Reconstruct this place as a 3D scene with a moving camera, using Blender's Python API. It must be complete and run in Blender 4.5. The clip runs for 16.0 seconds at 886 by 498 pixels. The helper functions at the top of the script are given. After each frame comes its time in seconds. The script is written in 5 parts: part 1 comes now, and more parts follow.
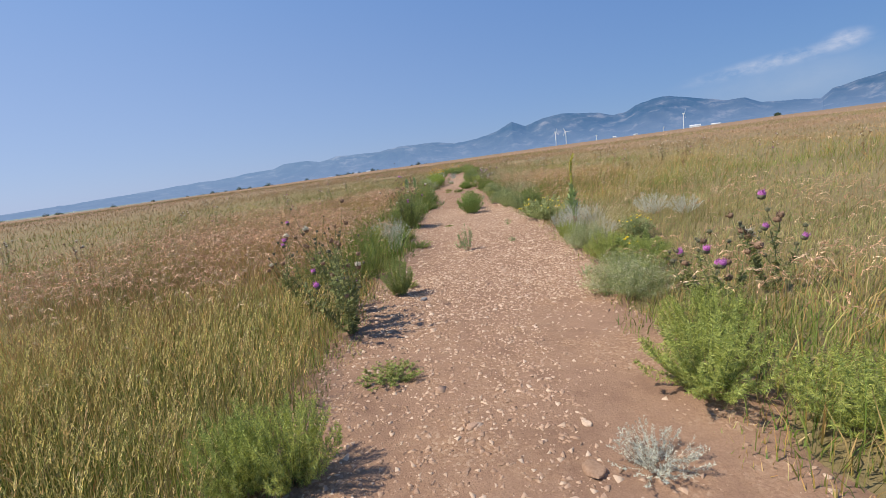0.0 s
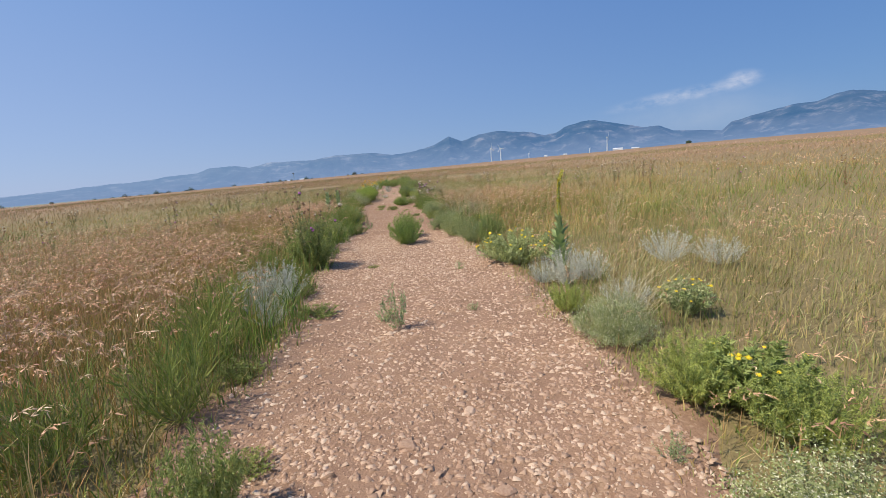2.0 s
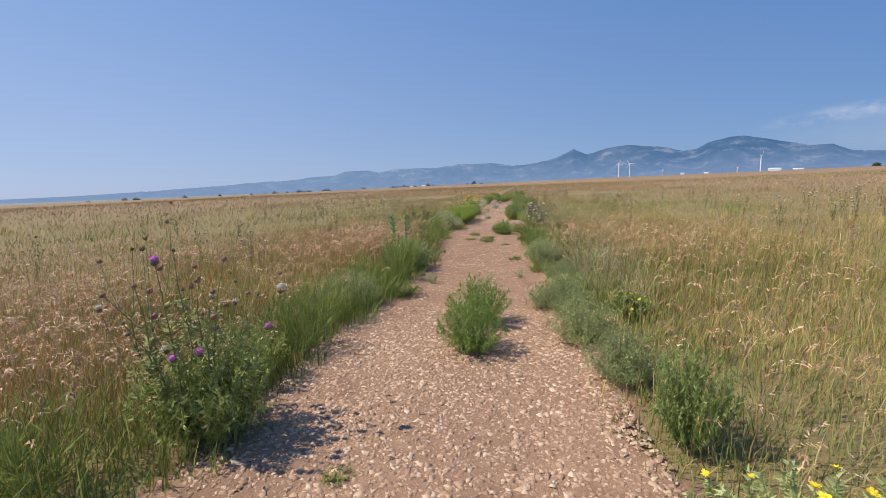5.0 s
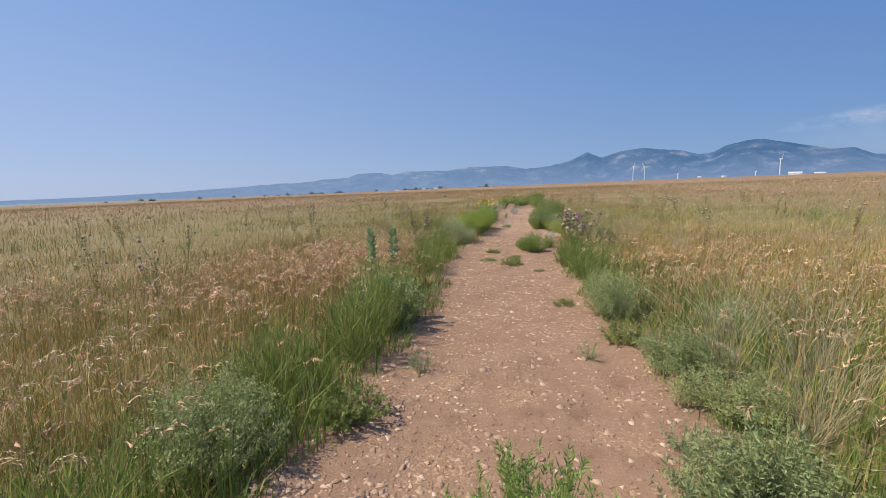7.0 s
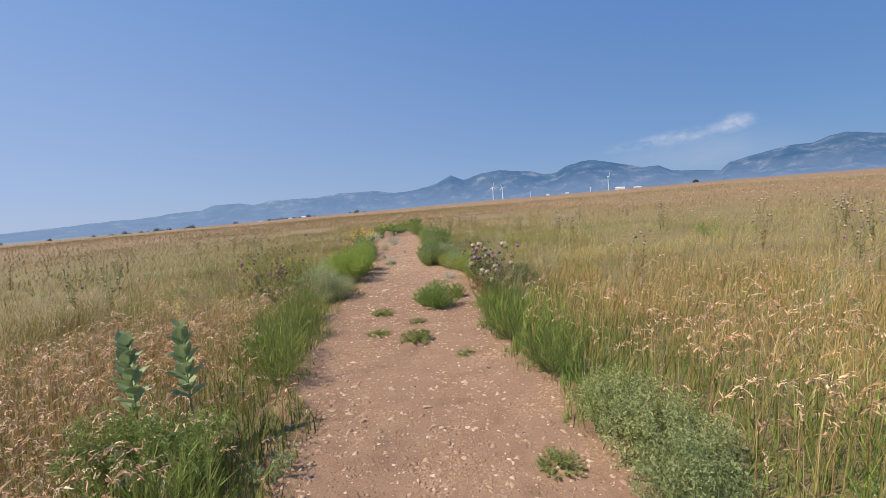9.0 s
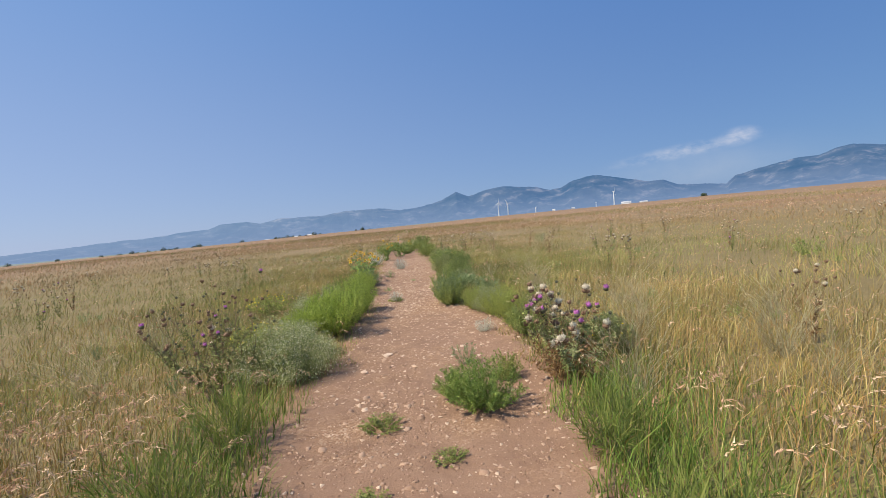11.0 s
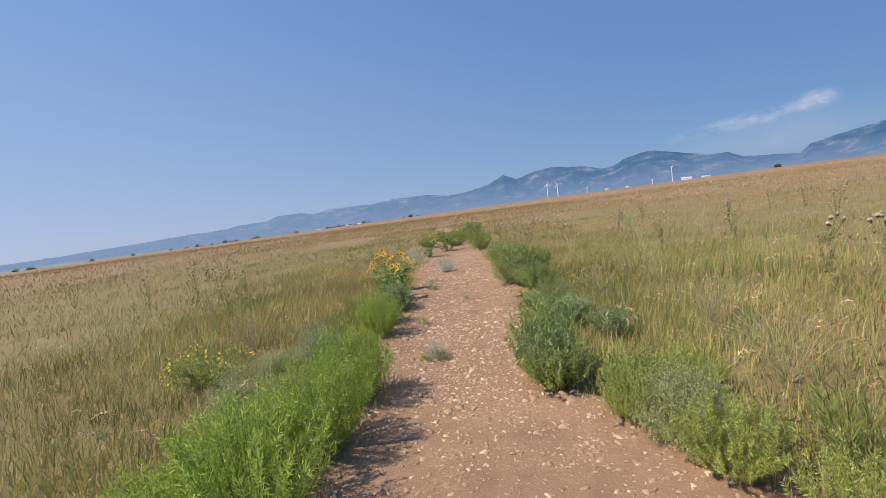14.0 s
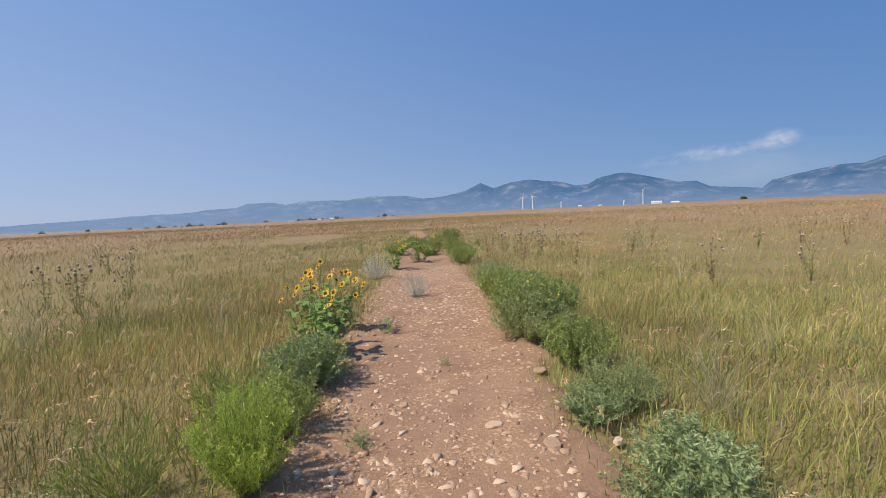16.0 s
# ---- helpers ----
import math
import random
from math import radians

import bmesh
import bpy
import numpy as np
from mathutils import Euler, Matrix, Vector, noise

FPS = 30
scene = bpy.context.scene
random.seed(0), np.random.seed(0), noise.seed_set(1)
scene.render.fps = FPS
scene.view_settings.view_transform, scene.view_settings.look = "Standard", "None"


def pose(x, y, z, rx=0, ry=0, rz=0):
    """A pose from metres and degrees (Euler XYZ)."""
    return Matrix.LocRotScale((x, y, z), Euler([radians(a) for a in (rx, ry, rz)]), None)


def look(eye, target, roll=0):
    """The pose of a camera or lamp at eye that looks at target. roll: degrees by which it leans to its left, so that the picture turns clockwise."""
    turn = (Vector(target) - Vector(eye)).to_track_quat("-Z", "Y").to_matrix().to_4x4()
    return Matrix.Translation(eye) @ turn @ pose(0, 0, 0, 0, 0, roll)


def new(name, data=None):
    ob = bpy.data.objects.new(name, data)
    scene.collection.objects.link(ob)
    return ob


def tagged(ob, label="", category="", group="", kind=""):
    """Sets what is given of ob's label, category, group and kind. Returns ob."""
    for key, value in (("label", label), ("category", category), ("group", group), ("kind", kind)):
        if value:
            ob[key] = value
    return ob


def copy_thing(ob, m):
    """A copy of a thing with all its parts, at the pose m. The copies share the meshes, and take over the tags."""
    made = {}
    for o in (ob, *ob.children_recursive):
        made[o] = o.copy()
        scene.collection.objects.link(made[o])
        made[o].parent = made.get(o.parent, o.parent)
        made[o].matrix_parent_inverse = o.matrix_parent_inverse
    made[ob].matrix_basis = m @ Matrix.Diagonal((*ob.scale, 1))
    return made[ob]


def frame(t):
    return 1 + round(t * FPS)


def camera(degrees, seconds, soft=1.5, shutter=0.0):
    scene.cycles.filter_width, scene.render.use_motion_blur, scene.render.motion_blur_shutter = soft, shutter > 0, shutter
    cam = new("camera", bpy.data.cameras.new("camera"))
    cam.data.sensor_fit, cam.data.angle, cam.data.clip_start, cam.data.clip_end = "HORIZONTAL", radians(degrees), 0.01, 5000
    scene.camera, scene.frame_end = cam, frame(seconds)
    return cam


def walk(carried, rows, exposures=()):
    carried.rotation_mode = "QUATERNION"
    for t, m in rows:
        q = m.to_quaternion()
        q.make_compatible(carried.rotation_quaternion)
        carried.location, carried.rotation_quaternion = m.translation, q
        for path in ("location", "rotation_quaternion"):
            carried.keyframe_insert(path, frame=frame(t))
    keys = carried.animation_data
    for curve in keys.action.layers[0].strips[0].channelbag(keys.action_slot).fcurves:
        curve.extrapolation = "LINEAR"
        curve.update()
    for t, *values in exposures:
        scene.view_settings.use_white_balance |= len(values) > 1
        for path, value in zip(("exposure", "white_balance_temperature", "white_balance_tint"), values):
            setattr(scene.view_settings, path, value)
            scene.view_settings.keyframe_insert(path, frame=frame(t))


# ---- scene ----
# ---------------------------------------------------------------- camera
cam = camera(89.91, 16.0, soft=0.6)


def stand(x, y, z, yaw, pitch, lean):
    return pose(x, y, z, 90 + pitch, 0, yaw) @ pose(0, 0, 0, 0, 0, -lean)


# seconds, x, y, z, yaw, pitch, lean
PATH = [
    (0.0, 1.082, -0.000, 1.372, 5.35, -11.29, 7.33),
    (0.5, 0.973, 0.723, 1.358, 4.32, -9.82, 6.20),
    (1.0, 0.986, 1.456, 1.342, 4.16, -9.49, 6.24),
    (1.5, 0.976, 2.202, 1.349, 3.52, -9.72, 5.44),
    (2.0, 1.083, 2.919, 1.354, -3.15, -10.65, 4.88),
    (2.5, 1.137, 3.605, 1.391, 2.04, -10.60, 4.29),
    (3.0, 1.290, 4.357, 1.408, 0.40, -11.69, 4.28),
    (3.5, 1.443, 5.009, 1.453, 6.93, -7.83, 3.68),
    (4.0, 1.442, 5.764, 1.479, 10.13, -8.44, 1.43),
    (4.2, 1.458, 6.077, 1.494, 10.01, -9.10, 1.91),
    (6.3, 1.111, 9.459, 1.423, 13.98, -7.20, 1.42),
    (6.5, 1.045, 9.787, 1.422, 13.83, -8.03, 1.20),
    (7.0, 0.869, 10.556, 1.395, 12.97, -8.05, 1.89),
    (7.5, 0.611, 11.300, 1.407, 8.95, -6.16, 3.56),
    (8.0, 0.502, 11.984, 1.415, 0.70, -6.79, 5.35),
    (8.5, 0.440, 12.728, 1.469, -1.16, -6.39, 4.53),
    (9.0, 0.401, 13.447, 1.495, -3.35, -5.83, 4.62),
    (9.5, 0.440, 14.260, 1.520, -2.96, -4.74, 7.22),
    (10.0, 0.360, 15.003, 1.530, -2.35, -3.15, 3.96),
    (10.2, 0.351, 15.281, 1.532, -2.34, -3.36, 4.34),
    (12.3, 0.132, 18.073, 1.480, -3.34, -3.98, 5.92),
    (12.5, 0.135, 18.352, 1.474, -3.88, -5.46, 5.75),
    (13.0, 0.179, 19.174, 1.496, -2.17, -3.44, 9.62),
    (13.5, 0.098, 19.977, 1.483, 1.53, -3.95, 6.66),
    (14.0, 0.166, 20.804, 1.495, 3.65, -4.89, 7.30),
    (14.5, 0.091, 21.615, 1.483, 9.99, -4.98, 5.39),
    (15.0, 0.108, 22.391, 1.472, 6.98, -4.45, 4.37),
    (15.5, 0.068, 23.198, 1.462, 7.19, -4.29, 3.75),
    (16.0, 0.000, 24.008, 1.452, 0.00, -4.76, 2.29),
]
walk(cam, [(r[0], stand(*r[1:])) for r in PATH], [(0.0, 0.14, 6500, 10), (4.0, 0.12, 6520, 10), (7.0, 0.12, 6560, 10), (9.5, 0.14, 6650, 10), (12.4, 0.16, 6740, 10),
                                                     (13.0, 0.20, 6740, 10), (13.6, 0.15, 6740, 10), (16.0, 0.11, 6740, 10)])

# ---------------------------------------------------------------- world and sun
SUN_DIR = Vector((-0.60, -0.14, 0.84)).normalized()
world = bpy.data.worlds.new("sky")
scene.world = world
world.use_nodes = True
wn, wl = world.node_tree.nodes, world.node_tree.links
wn.clear()
sky = wn.new("ShaderNodeTexSky")
sky.sky_type = "NISHITA"
sky.sun_disc = False
sky.sun_elevation = math.asin(SUN_DIR.z)
sky.sun_rotation = math.atan2(SUN_DIR.x, SUN_DIR.y)
sky.altitude = 1700
sky.air_density = 1.2
sky.dust_density = 0.8
sky.ozone_density = 4.0
back = wn.new("ShaderNodeBackground")
back.inputs["Strength"].default_value = 0.095
wout = wn.new("ShaderNodeOutputWorld")
wl.new(sky.outputs[0], back.inputs["Color"])


def wnode(kind, **props):
    nd = wn.new(kind)
    for key, value in props.items():
        if key == "operation":
            nd.operation = value
    return nd


def wmix(fac, a, b):
    mx = wn.new("ShaderNodeMix")
    mx.data_type = "RGBA"
    wl.new(fac, mx.inputs[0])
    for sock, v in ((mx.inputs[6], a), (mx.inputs[7], b)):
        if isinstance(v, tuple):
            sock.default_value = (*v, 1)
        else:
            wl.new(v, sock)
    return mx.outputs[2]


# summer haze: paler toward the sun's side and the horizon, deep blue away from it
way = wn.new("ShaderNodeTexCoord").outputs["Generated"]
toward = wnode("ShaderNodeVectorMath", operation="DOT_PRODUCT")
flat_sun = Vector((SUN_DIR.x, SUN_DIR.y, 0.25)).normalized()
toward.inputs[1].default_value = flat_sun
wl.new(way, toward.inputs[0])
side = wn.new("ShaderNodeMapRange")
side.inputs["From Min"].default_value, side.inputs["From Max"].default_value = -0.9, 1.0
wl.new(toward.outputs["Value"], side.inputs["Value"])
sepw = wn.new("ShaderNodeSeparateXYZ")
wl.new(way, sepw.inputs[0])
lift = wn.new("ShaderNodeMapRange")
lift.interpolation_type = "SMOOTHSTEP"
lift.inputs["From Min"].default_value, lift.inputs["From Max"].default_value = -0.12, 0.62
wl.new(sepw.outputs["Z"], lift.inputs["Value"])
low = wmix(side.outputs[0], (0.107, 0.248, 0.515), (0.44, 0.532, 0.775))
high = wmix(side.outputs[0], (0.030, 0.14, 0.455), (0.187, 0.368, 0.735))
dome = wmix(lift.outputs[0], low, high)
# a thin torn cloud above the range, thickest at one end, with a faint veil under it
mapn = wn.new("ShaderNodeMapping")
mapn.inputs["Scale"].default_value = (1.0, 1.0, 2.0)
wl.new(way, mapn.inputs["Vector"])


def cloud(dome_colour, az, el, wide, high, tilt, grain, lo, hi, share, colour):
    """A patch of cloud: a soft lens of the sky, broken up by noise."""
    az, el = radians(az), radians(el)
    lens = wn.new("ShaderNodeMapping")
    lens.vector_type = "TEXTURE"
    lens.inputs["Location"].default_value = (math.sin(az) * math.cos(el), math.cos(az) * math.cos(el), math.sin(el))
    lens.inputs["Rotation"].default_value = (0, radians(-tilt), -az)
    lens.inputs["Scale"].default_value = (radians(wide), 1.0, radians(high))
    wl.new(way, lens.inputs["Vector"])
    leng = wnode("ShaderNodeVectorMath", operation="LENGTH")
    wl.new(lens.outputs[0], leng.inputs[0])
    inside = wn.new("ShaderNodeMapRange")
    inside.interpolation_type = "SMOOTHSTEP"
    inside.inputs["From Min"].default_value, inside.inputs["From Max"].default_value = 1.0, 0.1
    wl.new(leng.outputs["Value"], inside.inputs["Value"])
    puff = wn.new("ShaderNodeTexNoise")
    puff.inputs["Scale"].default_value, puff.inputs["Detail"].default_value, puff.inputs["Roughness"].default_value = grain, 6.0, 0.58
    wl.new(mapn.outputs[0], puff.inputs["Vector"])
    torn = wn.new("ShaderNodeMapRange")
    torn.inputs["From Min"].default_value, torn.inputs["From Max"].default_value = lo, hi
    torn.inputs["To Max"].default_value = share
    wl.new(puff.outputs["Fac"], torn.inputs["Value"])
    veil = wnode("ShaderNodeMath", operation="MULTIPLY")
    wl.new(inside.outputs[0], veil.inputs[0])
    wl.new(torn.outputs[0], veil.inputs[1])
    return wmix(veil.outputs[0], dome_colour, colour)


dome = cloud(dome, 33.0, 3.4, 14.0, 3.2, 3.0, 9.0, 0.2, 0.7, 0.42, (0.36, 0.43, 0.60))
dome = cloud(dome, 31.5, 5.25, 9.5, 1.0, 5.0, 26.0, 0.36, 0.68, 0.85, (0.50, 0.54, 0.68))
dome = cloud(dome, 37.0, 6.0, 2.4, 1.2, 6.0, 40.0, 0.28, 0.62, 0.8, (0.58, 0.60, 0.72))
haze = wn.new("ShaderNodeBackground")
wl.new(dome, haze.inputs["Color"])
both = wn.new("ShaderNodeMixShader")
both.inputs[0].default_value = 0.82
wl.new(back.outputs[0], both.inputs[1])
wl.new(haze.outputs[0], both.inputs[2])
wl.new(both.outputs[0], wout.inputs[0])

sun = new("sun", bpy.data.lights.new("sun", "SUN"))
sun.data.energy = 5.0
sun.data.angle = radians(0.5)
sun.data.color = (1.0, 0.92, 0.77)
sun.matrix_world = look(SUN_DIR * 50, (0, 0, 0))

# ---------------------------------------------------------------- materials


class Mat:
    """A small wrapper round a node material."""

    def __init__(self, name):
        self.m = bpy.data.materials.new(name)
        self.m.use_nodes = True
        self.n = self.m.node_tree.nodes
        self.l = self.m.node_tree.links
        self.bsdf = self.n["Principled BSDF"]
        self.out = self.n["Material Output"]
        self.bsdf.inputs["Specular IOR Level"].default_value = 0.25

    def node(self, kind, **values):
        nd = self.n.new(kind)
        for k, v in values.items():
            nd.inputs[k.replace("_", " ")].default_value = v
        return nd

    def link(self, a, b):
        self.l.new(a, b)

    def noise(self, scale, detail=4.0, rough=0.6, object_space=True):
        tc = self.n.new("ShaderNodeNewGeometry")
        nz = self.n.new("ShaderNodeTexNoise")
        nz.inputs["Scale"].default_value = scale
        nz.inputs["Detail"].default_value = detail
        nz.inputs["Roughness"].default_value = rough
        self.link(tc.outputs["Position"], nz.inputs["Vector"])
        return nz.outputs["Fac"]

    def ramp(self, fac, stops):
        r = self.n.new("ShaderNodeValToRGB")
        e = r.color_ramp.elements
        while len(e) < len(stops):
            e.new(0.5)
        for el, (p, c) in zip(e, stops):
            el.position, el.color = p, (*c, 1)
        self.link(fac, r.inputs["Fac"])
        return r.outputs["Color"]

    def mix(self, fac, a, b, kind="MIX"):
        mx = self.n.new("ShaderNodeMix")
        mx.data_type, mx.blend_type = "RGBA", kind
        for sock, v in ((mx.inputs[0], fac), (mx.inputs[6], a), (mx.inputs[7], b)):
            if isinstance(v, (int, float)):
                sock.default_value = v
            elif isinstance(v, tuple):
                sock.default_value = (*v, 1)
            else:
                self.link(v, sock)
        return mx.outputs[2]

    def bump(self, fac, strength, distance):
        b = self.n.new("ShaderNodeBump")
        b.inputs["Strength"].default_value = strength
        b.inputs["Distance"].default_value = distance
        self.link(fac, b.inputs["Height"])
        self.link(b.outputs[0], self.bsdf.inputs["Normal"])

    def base(self, colour, rough=0.8):
        if isinstance(colour, tuple):
            self.bsdf.inputs["Base Color"].default_value = (*colour, 1)
        else:
            self.link(colour, self.bsdf.inputs["Base Color"])
        self.bsdf.inputs["Roughness"].default_value = rough
        return self

    def leafy(self, colour, through_leaf=0.3):
        """Light passes through thin leaves."""
        tr = self.n.new("ShaderNodeBsdfTranslucent")
        ms = self.n.new("ShaderNodeMixShader")
        ms.inputs[0].default_value = through_leaf
        self.link(colour, tr.inputs["Color"])
        self.link(self.bsdf.outputs[0], ms.inputs[1])
        self.link(tr.outputs[0], ms.inputs[2])
        self.link(ms.outputs[0], self.out.inputs["Surface"])
        return self


def leaf_material(name, c1, c2, rough=0.65, through_leaf=0.3):
    """Leaf colour that differs from leaf to leaf and from plant to plant."""
    k = Mat(name)
    geo = k.n.new("ShaderNodeNewGeometry")
    col = k.ramp(geo.outputs["Random Per Island"], [(0.0, c1), (1.0, c2)])
    info = k.n.new("ShaderNodeObjectInfo")
    var = k.ramp(info.outputs["Random"], [(0.0, (0.85, 0.88, 0.85)), (1.0, (1.12, 1.08, 1.0))])
    col = k.mix(1.0, col, var, "MULTIPLY")
    k.base(col, rough)
    k.leafy(col, through_leaf)
    return k.m


def plain_material(name, c1, c2, scale=40.0, rough=0.7):
    k = Mat(name)
    col = k.ramp(k.noise(scale), [(0.3, c1), (0.7, c2)])
    k.base(col, rough)
    return k.m


def tint_material(name, through_leaf=0.3):
    """Grass: each blade carries its own dry or green colour."""
    k = Mat(name)
    at = k.n.new("ShaderNodeAttribute")
    at.attribute_name = "tint"
    col = at.outputs["Color"]
    k.base(col, 0.55)
    k.leafy(col, through_leaf)
    return k.m


GRASS = tint_material("dry_grass", 0.15)

# trail soil: reddish, dusty, with darker damp patches and pale grit
k = Mat("trail_soil")
big = k.noise(0.9, 5)
mid = k.noise(9.0, 6, 0.7)
fine = k.noise(120.0, 4, 0.7)
col = k.ramp(big, [(0.3, (0.211, 0.118, 0.073)), (0.55, (0.276, 0.160, 0.103)), (0.75, (0.346, 0.212, 0.138))])
col = k.mix(0.55, col, k.ramp(mid, [(0.25, (0.183, 0.096, 0.057)), (0.6, (0.332, 0.199, 0.129)), (0.85, (0.439, 0.297, 0.202))]))
col = k.mix(0.35, col, k.ramp(fine, [(0.3, (0.155, 0.085, 0.051)), (0.7, (0.430, 0.287, 0.197))]))
geo = k.n.new("ShaderNodeNewGeometry")
vor = k.n.new("ShaderNodeTexVoronoi")
vor.inputs["Scale"].default_value = 62.0
k.link(geo.outputs["Position"], vor.inputs["Vector"])
sepv = k.n.new("ShaderNodeSeparateColor")
k.link(vor.outputs["Color"], sepv.inputs[0])
pebble = k.ramp(sepv.outputs[0], [(0.0, (0.23, 0.12, 0.065)), (0.5, (0.35, 0.205, 0.115)), (0.85, (0.48, 0.32, 0.20)), (1.0, (0.62, 0.46, 0.32))])
gritty = k.n.new("ShaderNodeMapRange")
gritty.inputs["From Min"].default_value, gritty.inputs["From Max"].default_value = 0.46, 0.66
gritty.inputs["To Max"].default_value = 0.55
k.link(k.noise(1.6, 5, 0.65), gritty.inputs["Value"])
col = k.mix(gritty.outputs[0], col, pebble)
blot = k.n.new("ShaderNodeMapRange")
blot.inputs["From Min"].default_value, blot.inputs["From Max"].default_value = 0.50, 0.68
blot.inputs["To Max"].default_value = 0.6
k.link(k.noise(2.4, 7, 0.72), blot.inputs["Value"])
col = k.mix(blot.outputs[0], col, (0.17, 0.095, 0.062))
k.base(col, 0.95)
hgt = k.n.new("ShaderNodeMath")
hgt.operation = "MULTIPLY_ADD"
k.link(vor.outputs["Distance"], hgt.inputs[0])
hgt.inputs[1].default_value = -0.5
k.link(fine, hgt.inputs[2])
k.bump(hgt.outputs[0], 0.6, 0.008)
SOIL = k.m

# ground under the grass: thatch and bare earth; far off, the dry grass itself; beyond 500 m, painted haze
k = Mat("prairie_ground")
big = k.noise(0.05, 5)
mid = k.noise(0.6, 5, 0.7)
fine = k.noise(25.0, 5, 0.75)
near = k.mix(0.5, k.ramp(mid, [(0.3, (0.17, 0.13, 0.05)), (0.7, (0.27, 0.205, 0.085))]),
             k.ramp(fine, [(0.3, (0.12, 0.09, 0.045)), (0.7, (0.34, 0.26, 0.14))]))
far = k.mix(0.45, k.ramp(big, [(0.35, (0.27, 0.155, 0.09)), (0.5, (0.29, 0.185, 0.11)), (0.65, (0.22, 0.175, 0.09))]),
            k.ramp(mid, [(0.3, (0.18, 0.11, 0.062)), (0.7, (0.36, 0.235, 0.14))]))
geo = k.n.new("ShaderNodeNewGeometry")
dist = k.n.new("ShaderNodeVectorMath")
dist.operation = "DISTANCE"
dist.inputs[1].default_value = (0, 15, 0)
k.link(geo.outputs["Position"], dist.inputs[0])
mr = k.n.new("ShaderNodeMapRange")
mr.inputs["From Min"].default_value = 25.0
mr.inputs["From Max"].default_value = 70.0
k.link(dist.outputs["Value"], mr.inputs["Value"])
far_haze = k.n.new("ShaderNodeMapRange")
far_haze.inputs["From Min"].default_value = 500.0
far_haze.inputs["From Max"].default_value = 2200.0
k.link(dist.outputs["Value"], far_haze.inputs["Value"])
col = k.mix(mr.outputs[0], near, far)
# distance haze mixed into the base colour as grey-green
col = k.mix(far_haze.outputs[0], col, (0.20, 0.24, 0.22))
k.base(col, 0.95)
k.bump(fine, 0.6, 0.03)
GROUND = k.m

# ---------------------------------------------------------------- mesh helpers


def mesh_object(name, verts, faces_flat, sizes, material, tint=None, parent=None, smooth=False):
    """A mesh from arrays: vertices, flat corner list, corners of each face."""
    me = bpy.data.meshes.new(name)
    verts = np.asarray(verts, np.float32)
    faces_flat = np.asarray(faces_flat, np.int32)
    sizes = np.asarray(sizes, np.int32)
    me.vertices.add(len(verts))
    me.vertices.foreach_set("co", verts.ravel())
    me.loops.add(len(faces_flat))
    me.loops.foreach_set("vertex_index", faces_flat)
    me.polygons.add(len(sizes))
    me.polygons.foreach_set("loop_start", np.r_[0, np.cumsum(sizes)[:-1]].astype(np.int32))
    me.polygons.foreach_set("loop_total", sizes)
    if smooth:
        me.polygons.foreach_set("use_smooth", np.ones(len(sizes), bool))
    if tint is not None:
        at = me.color_attributes.new("tint", "FLOAT_COLOR", "POINT")
        rgba = np.ones((len(verts), 4), np.float32)
        rgba[:, :3] = tint
        at.data.foreach_set("color", rgba.ravel())
    me.update(calc_edges=True)
    me.materials.append(material)
    ob = new(name, me)
    if parent is not None:
        ob.parent = parent
    return ob


def grid_faces(rows, cols):
    i = np.arange(rows - 1)[:, None] * cols + np.arange(cols - 1)[None]
    q = np.stack([i, i + 1, i + cols + 1, i + cols], -1).reshape(-1, 4)
    return q.ravel(), np.full(len(q), 4)


def smooth_noise(x, y, seed=0):
    """Cheap lasting noise of about -1 to 1 over the plan."""
    r = np.random.RandomState(seed)
    out = np.zeros_like(x, dtype=float)
    for n in range(7):
        a, ph, fr = r.uniform(0, 6.28), r.uniform(0, 6.28), 1.0 * 1.45 ** (n - 2)
        out += np.sin((np.cos(a) * x + np.sin(a) * y) * fr + ph + 1.3 * np.sin(0.6 * fr * (x * np.sin(a + 1) + y * np.cos(a + 1)) + ph)) / (1 + 0.35 * n)
    return out / 3.0


# ---------------------------------------------------------------- plan of the trail
TRAIL_Y = [-6, 0, 2.5, 3.4, 5.4, 7.2, 8.5, 9.8, 11.0, 13.3, 15.0, 16.7, 17.5, 19.2, 20.6, 22.0, 22.8, 23.5, 24.2, 26.1, 28.3, 35.0, 42.0, 60.0]
TRAIL_LEFT = [0.0, -0.05, 0.02, -0.15, -0.14, -0.15, -0.32, -0.38, -0.42, -0.35, -0.38, -0.52, -0.76, -0.90, -0.82, -0.72, -0.74, -0.70, -0.66, -0.80, -1.02, -1.28, -1.50, -2.55]
TRAIL_RIGHT = [2.2, 2.2, 2.15, 2.14, 2.17, 2.20, 2.08, 1.94, 1.82, 1.68, 1.52, 1.38, 1.20, 1.24, 1.28, 1.30, 1.34, 1.08, 0.66, 0.55, 0.84, 0.32, -0.40, -1.85]
TRAIL_X = [(l + r) / 2 for l, r in zip(TRAIL_LEFT, TRAIL_RIGHT)]
TRAIL_HALF = [(r - l) / 2 for l, r in zip(TRAIL_LEFT, TRAIL_RIGHT)]


def trail_x(y):
    return np.interp(y, TRAIL_Y, TRAIL_X)


def trail_half(y):
    return np.interp(y, TRAIL_Y, TRAIL_HALF)


